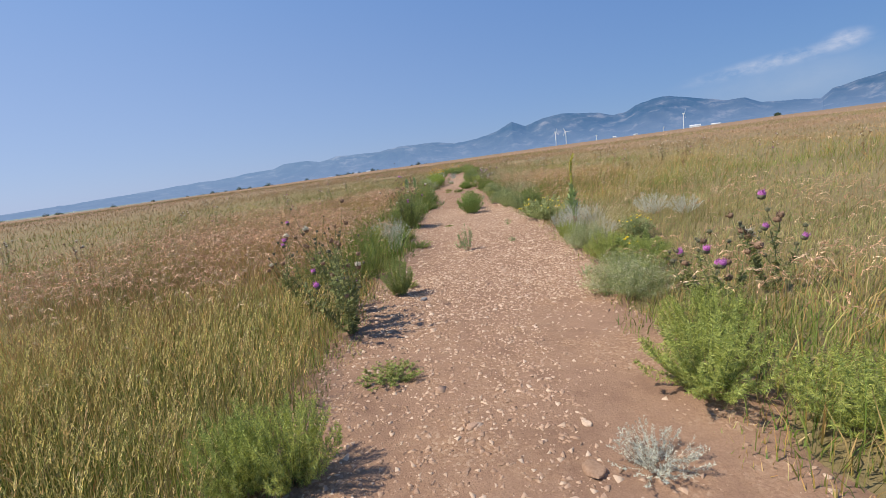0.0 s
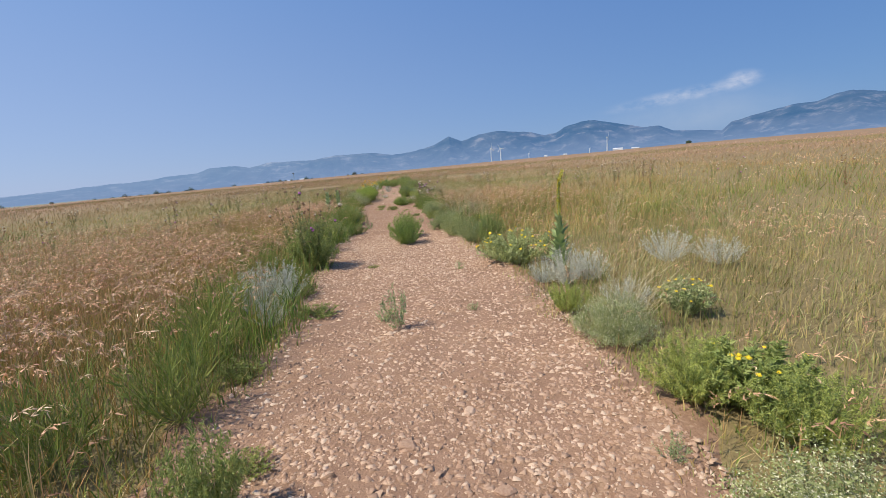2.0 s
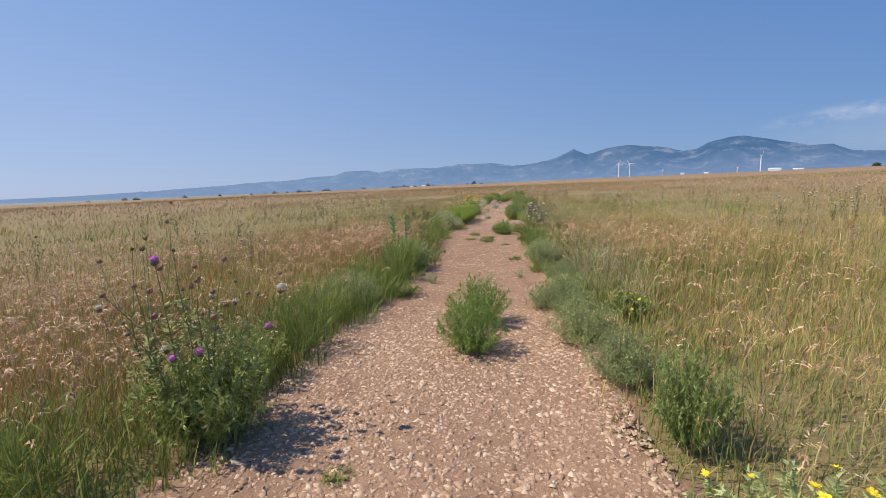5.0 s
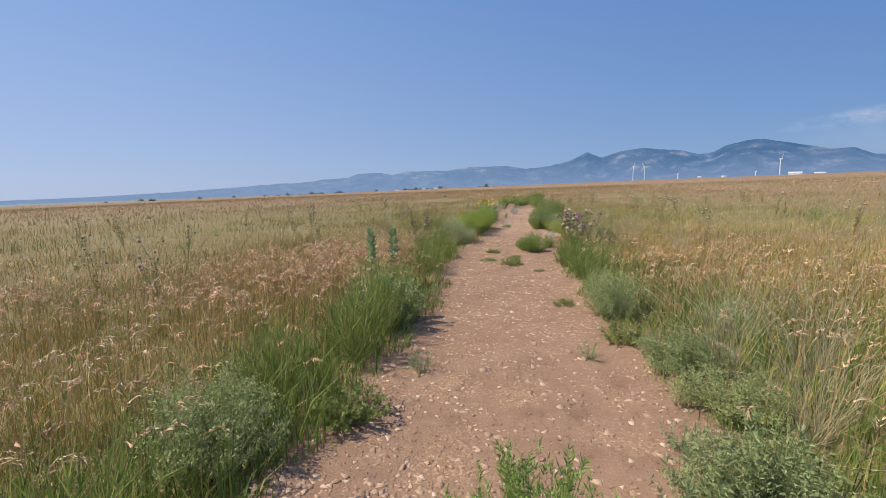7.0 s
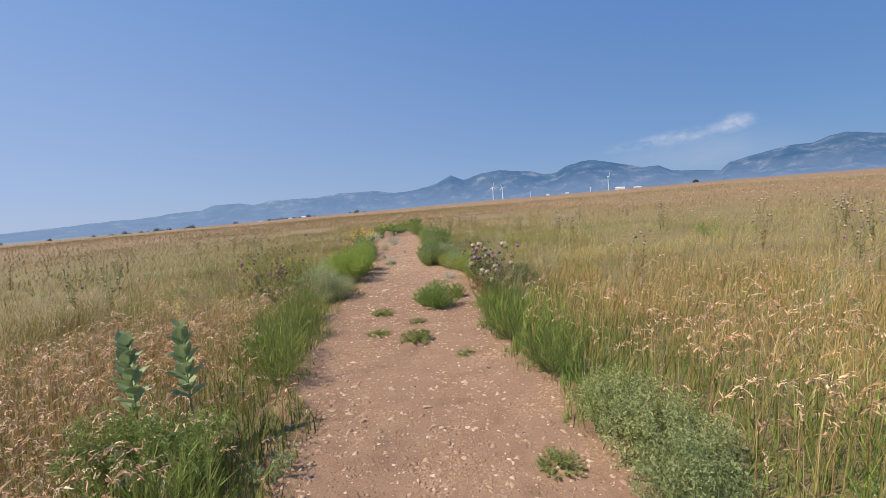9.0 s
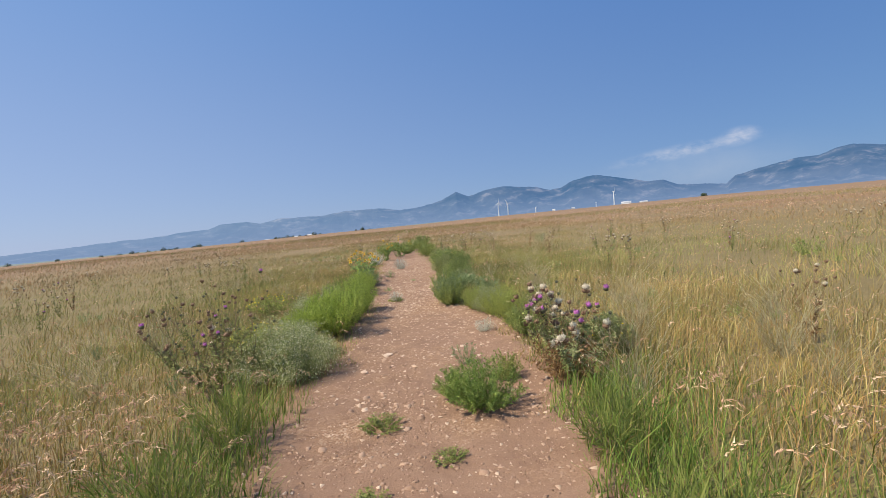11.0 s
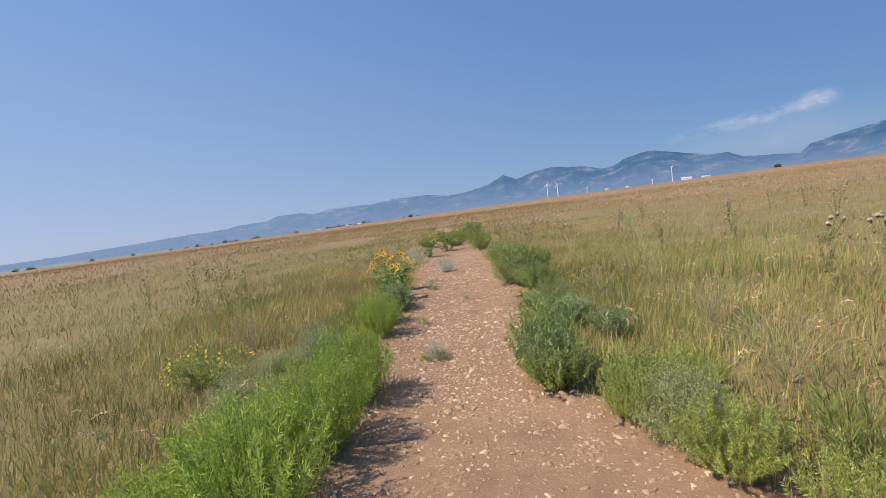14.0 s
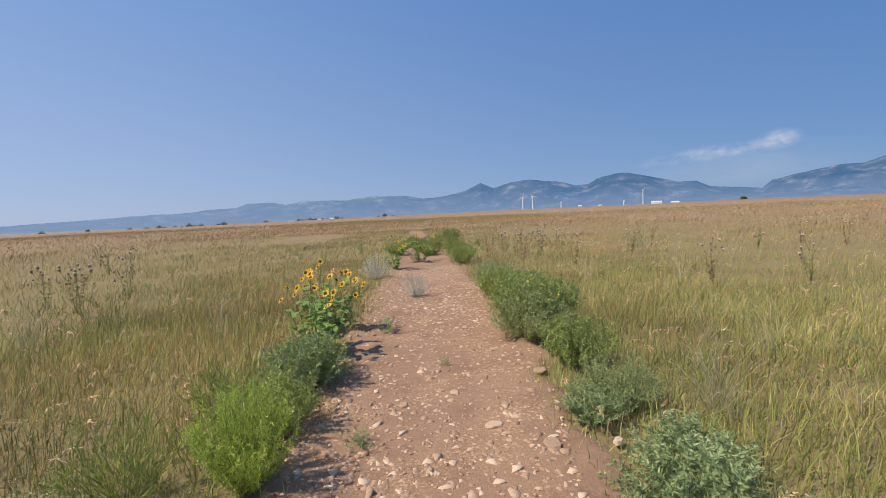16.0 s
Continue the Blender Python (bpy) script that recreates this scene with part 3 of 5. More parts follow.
def along(paths, per, rng, lo=0.15, hi=1.0):
    """Random points on the paths, with the direction there."""
    n, kk, _ = paths.shape
    i = np.repeat(np.arange(n), per)
    u = rng.uniform(lo, hi, len(i)) * (kk - 1) * 0.9999
    k0 = u.astype(int)
    fr = (u - k0)[:, None]
    a, b = paths[i, k0], paths[i, k0 + 1]
    d = b - a
    return a + (b - a) * fr, d / (np.linalg.norm(d, axis=1, keepdims=True) + 1e-9)


def leaf_quads(p, d, length, width, rng, spread=0.9, droop=0.0):
    """Pointed leaves, folded a little along the rib."""
    n = len(p)
    v = rng.normal(0, 1, (n, 3))
    v -= (v * d).sum(1, keepdims=True) * d
    v /= np.linalg.norm(v, axis=1, keepdims=True) + 1e-9
    t = d * (1 - spread * 0.6) + v * spread
    t[:, 2] -= droop
    t /= np.linalg.norm(t, axis=1, keepdims=True)
    w = np.cross(t, d + 0.05 * rng.normal(0, 1, (n, 3)))
    w /= np.linalg.norm(w, axis=1, keepdims=True) + 1e-9
    nn = np.cross(w, t)
    L = (length * rng.uniform(0.6, 1.3, n))[:, None]
    W = (width * rng.uniform(0.7, 1.3, n))[:, None] / 2
    V = np.stack([p, p + t * L * 0.45 + w * W + nn * W * 0.35, p + t * L - nn * L * 0.08, p + t * L * 0.45 - w * W + nn * W * 0.35], 1)
    F = np.arange(4 * n)
    return V.reshape(-1, 3), F, np.full(n, 4)


def leaf_tris(p, d, length, width, rng, spread=0.9):
    """Fine narrow leaves, one face each."""
    n = len(p)
    v = rng.normal(0, 1, (n, 3))
    v -= (v * d).sum(1, keepdims=True) * d
    v /= np.linalg.norm(v, axis=1, keepdims=True) + 1e-9
    t = d * (1 - spread * 0.6) + v * spread
    t /= np.linalg.norm(t, axis=1, keepdims=True)
    w = rng.normal(0, 1, (n, 3))
    w -= (w * t).sum(1, keepdims=True) * t
    w /= np.linalg.norm(w, axis=1, keepdims=True) + 1e-9
    L = (length * rng.uniform(0.6, 1.3, n))[:, None]
    W = (width * rng.uniform(0.7, 1.3, n))[:, None] / 2
    V = np.stack([p + t * L * 0.15 + w * W, p + t * L * 0.15 - w * W, p + t * L], 1)
    return V.reshape(-1, 3), np.arange(3 * n), np.full(n, 3)


def join(*sets):
    V, F, S, o = [], [], [], 0
    for v, f, s in sets:
        V.append(v), F.append(np.asarray(f) + o), S.append(s)
        o += len(v)
    return np.concatenate(V), np.concatenate(F), np.concatenate(S)


def root(name, label, category, group=""):
    ob = new(name)
    ob.empty_display_size = 0.1
    return tagged(ob, label, category, group)


def disc_head(rings, segs=8):
    """A surface of revolution: rings of (radius, z)."""
    a = np.arange(segs) * 2 * np.pi / segs
    V = np.concatenate([np.stack([np.cos(a) * r, np.sin(a) * r, np.full(segs, z)], -1) for r, z in rings])
    j = np.arange(segs)
    q = np.concatenate([np.stack([k * segs + j, k * segs + (j + 1) % segs, (k + 1) * segs + (j + 1) % segs, (k + 1) * segs + j], -1) for k in range(len(rings) - 1)])
    return V, q.ravel(), np.full(len(q), 4)


def spikes(n, r0, z0, length, width, rng, up=0.5, spread=1.0):
    """Thin florets or petals round a head."""
    a = rng.uniform(0, 2 * np.pi, n)
    e = rng.uniform(up - 0.5 * spread, up + 0.5 * spread, n)
    d = np.stack([np.cos(a) * np.cos(e), np.sin(a) * np.cos(e), np.sin(e)], -1)
    p = np.stack([np.cos(a) * r0, np.sin(a) * r0, np.full(n, z0)], -1) * rng.uniform(0.3, 1, (n, 1)) + np.array([0, 0, z0 * 0.3])
    t = np.stack([-np.sin(a), np.cos(a), np.zeros(n)], -1) * width / 2
    L = (length * rng.uniform(0.8, 1.15, n))[:, None]
    V = np.stack([p - t * 0.5, p + d * L * 0.7 - t, p + d * L, p + d * L * 0.7 + t, p + t * 0.5], 1)
    return V.reshape(-1, 3), np.arange(5 * n), np.full(n, 5)


M_STEM = plain_material("green_stem", (0.13, 0.17, 0.06), (0.22, 0.23, 0.10))
M_DRYSTEM = plain_material("dry_stem", (0.20, 0.14, 0.08), (0.34, 0.25, 0.14))
M_KOCHIA = leaf_material("bright_green_leaf", (0.27, 0.37, 0.06), (0.56, 0.63, 0.16), 0.65, 0.4)
M_WEED = leaf_material("weed_leaf", (0.20, 0.265, 0.07), (0.45, 0.495, 0.18))
M_RAG = leaf_material("yellow_green_leaf", (0.29, 0.35, 0.075), (0.58, 0.60, 0.19), 0.65, 0.36)
M_GUM = leaf_material("gumweed_leaf", (0.27, 0.33, 0.12), (0.55, 0.58, 0.30))
M_MOUND = leaf_material("grey_green_leaf", (0.22, 0.27, 0.10), (0.47, 0.49, 0.24), 0.65, 0.35)
M_DEEP = leaf_material("deep_green_leaf", (0.16, 0.26, 0.05), (0.40, 0.48, 0.14), 0.65, 0.35)
M_SAGE = leaf_material("silver_sage_leaf", (0.40, 0.41, 0.35), (0.72, 0.71, 0.62), 0.8, 0.15)
M_SAGEG = leaf_material("blue_green_leaf", (0.20, 0.28, 0.11), (0.46, 0.51, 0.27))
M_MAT = leaf_material("creeping_leaf", (0.20, 0.25, 0.06), (0.36, 0.37, 0.13))
M_WHITE = leaf_material("white_blossom", (0.56, 0.56, 0.38), (0.78, 0.77, 0.58), 0.7, 0.2)
M_YELLOW = leaf_material("yellow_petal", (0.80, 0.55, 0.02), (0.90, 0.70, 0.05), 0.6, 0.2)
M_SUN = leaf_material("sunflower_petal", (0.85, 0.45, 0.01), (0.92, 0.58, 0.03), 0.6, 0.25)
M_BROWN = plain_material("brown_seed_disc", (0.05, 0.028, 0.015), (0.12, 0.06, 0.03))
M_PURPLE = leaf_material("purple_floret", (0.43, 0.08, 0.41), (0.68, 0.26, 0.62), 0.6, 0.25)
M_BRACT = plain_material("thistle_bract", (0.10, 0.11, 0.06), (0.20, 0.17, 0.10), 90)
M_FLUFF = leaf_material("thistle_down", (0.60, 0.52, 0.40), (0.82, 0.75, 0.63), 0.9, 0.4)
M_DRYHEAD = plain_material("dry_thistle_head", (0.16, 0.09, 0.055), (0.33, 0.21, 0.13), 90)
M_THISTLE = leaf_material("thistle_leaf", (0.18, 0.205, 0.07), (0.40, 0.40, 0.17))
M_DEAD = leaf_material("withered_leaf", (0.22, 0.11, 0.05), (0.42, 0.27, 0.13))
M_BIGLEAF = leaf_material("broad_leaf", (0.28, 0.37, 0.14), (0.42, 0.50, 0.24), 0.75, 0.2)
M_MILK = leaf_material("milkweed_leaf", (0.24, 0.32, 0.15), (0.40, 0.47, 0.26), 0.6, 0.25)
M_SUNLEAF = leaf_material("sunflower_leaf", (0.15, 0.26, 0.06), (0.27, 0.39, 0.12))
M_SPIKE = leaf_material("mullein_bud", (0.40, 0.38, 0.06), (0.74, 0.60, 0.08), 0.7, 0.1)
M_BLADE = leaf_material("green_blade", (0.13, 0.20, 0.04), (0.37, 0.39, 0.11))
M_STRAW = leaf_material("straw", (0.50, 0.42, 0.24), (0.72, 0.64, 0.44))


def bush(name, label, category, leaf_mat, seed, stems=50, per=36, length=0.04, width=0.010, arch=0.5, dome=0.5, spread=0.9,
         extra=None, stem_mat=None, base=0.12, tip=0, lo=0.15, loose=0.0):
    """A many-stemmed leafy plant of unit height and radius."""
    rng = np.random.RandomState(seed)
    paths = grow(stems, 1.0, 1.0, rng, arch, 6, dome, base)
    plant = root(name, label, category)
    v, f, s = tubes(paths[:, [0, 2, 5]], 0.012, 0.004)
    mesh_object("branchwork", v, f, s, stem_mat or M_STEM, parent=plant)["kind"] = "stuff"
    p, d = along(paths, per, rng, lo)
    p = p + rng.normal(0, 1, p.shape) * loose * np.array([1, 1, 0.6])
    p[:, 2] = np.maximum(p[:, 2], 0.02)
    v, f, s = leaf_tris(p, d, length, width, rng, spread)
    mesh_object("foliage", v, f, s, leaf_mat, parent=plant)["kind"] = "stuff"
    if extra:
        mat, count, ln, wd, low = extra
        p, d = along(paths, count, rng, low)
        p = p + rng.normal(0, 1, p.shape) * loose * np.array([1, 1, 0.6])
        v, f, s = leaf_tris(p, d, ln, wd, rng, 1.0)
        mesh_object("bloom", v, f, s, mat, parent=plant)["kind"] = "stuff"
    return plant


PROTO = {}


def proto(kind, *plants):
    PROTO[kind] = plants


def at(x, y, h, r, turn=0.0):
    z = float(ground_z(np.array([x]), np.array([y]))[0]) - 0.005
    FOOT.append((x, y, r if r < 0.9 else 0.3))
    return Matrix.Translation((x, y, z)) @ Matrix.Rotation(turn, 4, "Z") @ Matrix.Diagonal((r, r, h, 1))


used = set()


def place(kind, rows, group=""):
    for i, (x, y, h, r) in enumerate(rows):
        src = PROTO[kind][i % len(PROTO[kind])]
        m = at(x, y, h, r, (x * 7.3 + y * 3.1) % 6.28)
        if group:
            src["group"] = group
        if src.name not in used:
            used.add(src.name)
            src.matrix_world = m
        else:
            copy_thing(src, m).scale = (r, r, h)


# unit plants: leaf sizes are shares of the plant's size
proto("kochia", *[bush("kochia", "dense bright green feathery kochia weed at the path edge", "weed", M_KOCHIA, 100 + i, 130, 100, 0.085, 0.0145, 0.35, 0.45, 0.8) for i in range(3)])
proto("lowkochia", *[bush("kochia", "low spreading feathery green kochia weed on the path", "weed", M_DEEP, 110 + i, 110, 80, 0.085, 0.018, 0.4, 0.5, 0.75) for i in range(2)])
proto("ragweed", *[bush("ragweed", "yellow-green leafy ragweed beside the dirt path", "weed", M_RAG, 120 + i, 90, 150, 0.066, 0.0125, 0.5, 0.5, 0.85, (M_WEED, 40, 0.07, 0.015, 0.1)) for i in range(3)])
proto("weed", *[bush("leafy_weed", "mid-green leafy weed growing along the path edge", "weed", M_WEED, 130 + i, 80, 96, 0.085, 0.025, 0.4, 0.45, 0.9) for i in range(4)])
proto("white", *[bush("flowering_bush", "rounded grey-green bush dotted with tiny white blossoms", "bush", M_MOUND, 140 + i, 130, 110, 0.040, 0.020, 0.9, 0.72, 1.0,
                      (M_WHITE, 40, 0.022, 0.016, 0.5), loose=0.07) for i in range(3)])
proto("mound", *[bush("mounded_bush", "rounded grey-green bush of fine leaves by the path", "bush", M_MOUND, 150 + i, 110, 86, 0.060, 0.022, 0.7, 0.6, 0.9, loose=0.05) for i in range(3)])
proto("sage", *[bush("sagebrush", "silvery fringed sage with upright woolly stems", "bush", M_SAGE, 160 + i, 64, 60, 0.065, 0.019, 0.6, 0.55, 0.85, stem_mat=M_SAGE, lo=0.12) for i in range(3)])
proto("sagegreen", *[bush("wormwood", "blue-green wormwood clump hanging over the path edge", "bush", M_SAGEG, 170 + i, 95, 72, 0.085, 0.028, 0.5, 0.5, 0.8) for i in range(3)])
proto("mat", *[bush("creeping_plant", "flat yellowish green plant creeping over the gravel", "weed", M_MAT, 180 + i, 60, 44, 0.10, 0.05, 0.9, 0.55, 0.9, base=0.02) for i in range(3)])
proto("clump", *[bush("grass_clump", "lush green grass clump leaning over the path edge", "grass", M_BLADE, 195 + i, 70, 10, 0.40, 0.020, 0.7, 0.35, 0.45, lo=0.05) for i in range(3)])
proto("stalk", *[bush("seedling", "small sparse grey-green weed standing on bare gravel", "weed", M_SAGEG, 190 + i, 13, 44, 0.15, 0.035, 0.3, 0.35, 0.8) for i in range(3)])


def place_all():
    place("kochia", [(-0.95, 24.35, 0.68, 0.40), (-1.06, 22.8, 0.74, 0.50), (-1.33, 23.3, 0.55, 0.42),
                     (-1.56, 22.75, 0.46, 0.34), (-1.11, 26.3, 0.60, 0.32), (-1.0, 23.6, 0.70, 0.42)], "bright green weeds along the path")
    place("lowkochia", [(0.88, 11.1, 0.52, 0.34), (0.84, 11.92, 0.54, 0.36), (0.66, 19.85, 0.42, 0.36), (0.5, 20.1, 0.3, 0.25)])
    place("ragweed", [(0.08, 1.74, 0.46, 0.28), (2.22, 2.25, 0.40, 0.40), (2.70, 1.85, 0.36, 0.38), (2.51, 5.05, 0.38, 0.31), (1.08, 23.67, 0.39, 0.26),
                      (1.35, 23.0, 0.42, 0.34), (1.42, 22.3, 0.53, 0.28), (2.34, 6.58, 0.27, 0.22), (2.45, 2.75, 0.42, 0.34), (-0.14, 1.72, 0.42, 0.26),
                      (2.75, 4.6, 0.36, 0.3), (1.6, 24.0, 0.36, 0.3)], "yellow-green weeds along the path")
    place("weed", [(-0.50, 9.5, 0.66, 0.42), (-1.04, 15.95, 0.46, 0.34), (-1.40, 15.95, 0.50, 0.32), (-1.19, 26.9, 0.46, 0.35), (-1.22, 27.9, 0.44, 0.40), (0.13, 4.55, 0.45, 0.18),
                   (0.3, 46.0, 0.72, 0.73), (0.67, 24.6, 0.72, 0.32), (0.72, 24.25, 0.46, 0.34), (0.95, 29.3, 0.74, 0.45), (1.25, 29.5, 0.68, 0.50),
                   (1.25, 23.96, 0.37, 0.30), (2.24, 9.78, 0.60, 0.24), (-0.75, 10.2, 0.50, 0.34), (-0.6, 14.6, 0.5, 0.3)], "green weeds along the path")
    place("weed", [(1.5, 21.8, 0.4, 0.3), (0.55, 36.5, 0.6, 0.5), (0.4, 40.0, 0.6, 0.5), (-1.6, 39.5, 0.6, 0.5), (-1.3, 43.0, 0.6, 0.5), (-0.45, 39.2, 0.5, 0.5),
                   (1.2, 28.0, 0.5, 0.4), (1.15, 30.3, 0.62, 0.45), (-0.9, 41.3, 0.6, 0.5), (-0.3, 41.8, 0.6, 0.5), (0.9, 31.0, 0.6, 0.45)], "green weeds along the path")
    place("clump", [(-0.62, 13.76, 0.60, 0.34), (-0.7, 14.3, 0.62, 0.32), (-0.95, 17.4, 0.52, 0.30), (-0.85, 15.4, 0.46, 0.3), (-1.12, 18.0, 0.50, 0.32), (-1.2, 18.7, 0.5, 0.32),
                    (-1.25, 19.6, 0.5, 0.32), (1.32, 18.0, 0.42, 0.28), (1.35, 19.0, 0.45, 0.3), (1.45, 17.0, 0.44, 0.28)], "green grass clumps")
    place("clump", [(-1.0, 8.9, 0.5, 0.34), (-0.65, 10.9, 0.55, 0.32), (-0.75, 11.6, 0.5, 0.32), (-0.9, 7.3, 0.5, 0.34), (-0.7, 6.6, 0.5, 0.3), (-0.55, 6.0, 0.52, 0.3), (-0.4, 5.4, 0.5, 0.3),
                    (-0.8, 5.0, 0.5, 0.3), (1.9, 22.9, 0.4, 0.3), (-0.95, 13.1, 0.5, 0.3), (-1.6, 27.2, 0.4, 0.3), (-1.7, 26.2, 0.4, 0.3)], "green grass clumps")
    place("white", [(2.33, 3.95, 0.40, 0.42), (2.45, 5.91, 0.37, 0.33), (-1.28, 21.1, 0.66, 0.60), (-1.35, 21.85, 0.48, 0.42), (-1.67, 25.6, 0.43, 0.34),
                    (-1.81, 24.15, 0.46, 0.36), (-2.17, 25.5, 0.20, 0.30), (1.30, 23.41, 0.46, 0.32), (2.5, 14.9, 0.34, 0.35)], "white-flowered bushes")
    place("mound", [(1.66, 15.65, 0.40, 0.38), (1.86, 14.0, 0.32, 0.38), (1.74, 12.45, 0.36, 0.40), (-0.73, 12.35, 0.46, 0.36), (-0.98, 12.55, 0.44, 0.40), (1.55, 15.24, 0.40, 0.30), (1.6, 16.1, 0.38, 0.33),
                    (1.95, 13.35, 0.28, 0.34), (0.95, 28.96, 0.66, 0.50), (1.02, 32.49, 0.61, 0.53), (1.26, 27.2, 0.36, 0.34),
                    (2.05, 10.6, 0.42, 0.3), (1.85, 11.4, 0.45, 0.35)], "grey-green bushes along the path")
    place("sage", [(1.71, 1.72, 0.19, 0.21), (-0.50, 7.86, 0.50, 0.34), (-0.78, 8.0, 0.44, 0.42), (-0.62, 7.42, 0.42, 0.34), (2.62, 7.40, 0.46, 0.30), (2.42, 7.55, 0.30, 0.20), (2.90, 7.48, 0.40, 0.25),
                   (-0.50, 31.85, 0.46, 0.30), (-1.55, 34.07, 0.59, 0.41), (1.02, 22.2, 0.22, 0.17), (-0.33, 25.3, 0.25, 0.16), (4.05, 7.95, 0.42, 0.34),
                   (4.45, 7.6, 0.36, 0.3), (2.78, 6.42, 0.33, 0.27), (-0.35, 7.0, 0.3, 0.18)], "silver sage by the path")
    place("sagegreen", [(-1.23, 27.7, 0.48, 0.44), (0.68, 24.35, 0.60, 0.30), (0.99, 26.95, 0.24, 0.28), (1.10, 25.94, 0.36, 0.40), (1.35, 26.35, 0.26, 0.36),
                        (1.55, 25.5, 0.30, 0.32)], "blue-green wormwood")
    place("mat", [(0.36, 2.70, 0.11, 0.24), (0.0, 7.22, 0.13, 0.26), (-0.29, 7.95, 0.15, 0.17), (-0.14, 18.72, 0.08, 0.18), (-0.16, 19.69, 0.12, 0.19),
                  (0.31, 18.32, 0.16, 0.22), (0.33, 19.13, 0.07, 0.14), (0.79, 17.75, 0.06, 0.12), (0.95, 20.44, 0.28, 0.18), (1.10, 15.74, 0.09, 0.16),
                  (1.54, 14.51, 0.24, 0.22), (-0.29, 12.89, 0.22, 0.27), (-0.33, 25.3, 0.10, 0.19), (0.15, 4.9, 0.10, 0.15), (0.4, 9.3, 0.05, 0.1), (-0.25, 5.9, 0.15, 0.2)],
          "creeping plants on the path")
    place("stalk", [(-0.03, 13.64, 0.21, 0.13), (-0.73, 29.40, 0.24, 0.19), (0.63, 20.95, 0.25, 0.17), (0.69, 6.90, 0.16, 0.12), (0.86, 6.62, 0.41, 0.18), (1.23, 14.1, 0.17, 0.11),
                    (-0.56, 15.94, 0.20, 0.19), (-0.58, 26.75, 0.12, 0.16), (1.43, 12.37, 0.32, 0.18), (1.83, 11.87, 0.24, 0.18), (1.60, 8.6, 0.15, 0.08), (2.1, 4.6, 0.12, 0.1),
                    (0.0, 28.2, 0.1, 0.1), (1.55, 6.9, 0.1, 0.08), (1.86, 12.6, 0.34, 0.24), (1.55, 12.9, 0.2, 0.16)], "small weeds on the gravel")


place_all()

# ---------------------------------------------------------------- flower heads
hr = np.random.RandomState(7)
KEEP = {}


def head_mesh(key, mat, *sets):
    v, f, s = join(*sets)
    ob = mesh_object(key, v, f, s, mat)
    KEEP[key] = ob.data
    bpy.data.objects.remove(ob)


BULB = [(0.004, -0.018), (0.016, -0.014), (0.021, -0.004), (0.018, 0.008), (0.010, 0.012), (0.001, 0.013)]
head_mesh("bract_cup", M_BRACT, disc_head(BULB, 7), spikes(18, 0.016, -0.004, 0.018, 0.005, hr, 0.1, 0.9))
head_mesh("flower_top", M_PURPLE, disc_head([(0.017, 0.006), (0.020, 0.018), (0.013, 0.026), (0.002, 0.028)]), spikes(40, 0.014, 0.012, 0.026, 0.003, hr, 1.1, 0.8))
head_mesh("down", M_FLUFF, disc_head([(0.012, 0.004), (0.026, 0.016), (0.022, 0.032), (0.004, 0.040)]), spikes(44, 0.016, 0.016, 0.034, 0.004, hr, 0.8, 1.6))
head_mesh("dry_cup", M_DRYHEAD, disc_head(BULB, 6), spikes(14, 0.018, 0.004, 0.022, 0.006, hr, 0.5, 1.0))
head_mesh("corolla", M_SUN, spikes(22, 0.026, 0.002, 0.045, 0.018, hr, 0.15, 0.3))
head_mesh("seed_disc", M_BROWN, disc_head([(0.030, -0.004), (0.031, 0.004), (0.022, 0.010), (0.002, 0.012)], 12))
head_mesh("yellow_corolla", M_YELLOW, spikes(22, 0.007, 0.002, 0.017, 0.007, hr, 0.25, 0.4))
head_mesh("centre", M_YELLOW, disc_head([(0.009, -0.004), (0.010, 0.003), (0.006, 0.006), (0.001, 0.007)]))
head_mesh("bud", M_BRACT, disc_head([(0.002, -0.010), (0.010, -0.006), (0.011, 0.002), (0.006, 0.009), (0.001, 0.012)], 7), spikes(14, 0.01, 0.002, 0.012, 0.004, hr, 0.4, 0.8))


def head(parent, name, base_key, top_key, p, d, size, label=""):
    """A flower head at the end of a stem: its base, and the petals or down on it."""
    ob = new(name, KEEP[base_key])
    ob.parent = parent
    q = Vector(d).to_track_quat("Z", "Y")
    ob.matrix_local = Matrix.LocRotScale(Vector(p), q, Vector((size, size, size)))
    if label:
        ob["label"] = label
    if top_key:
        t = new(top_key, KEEP[top_key])
        t.parent = ob
    return ob


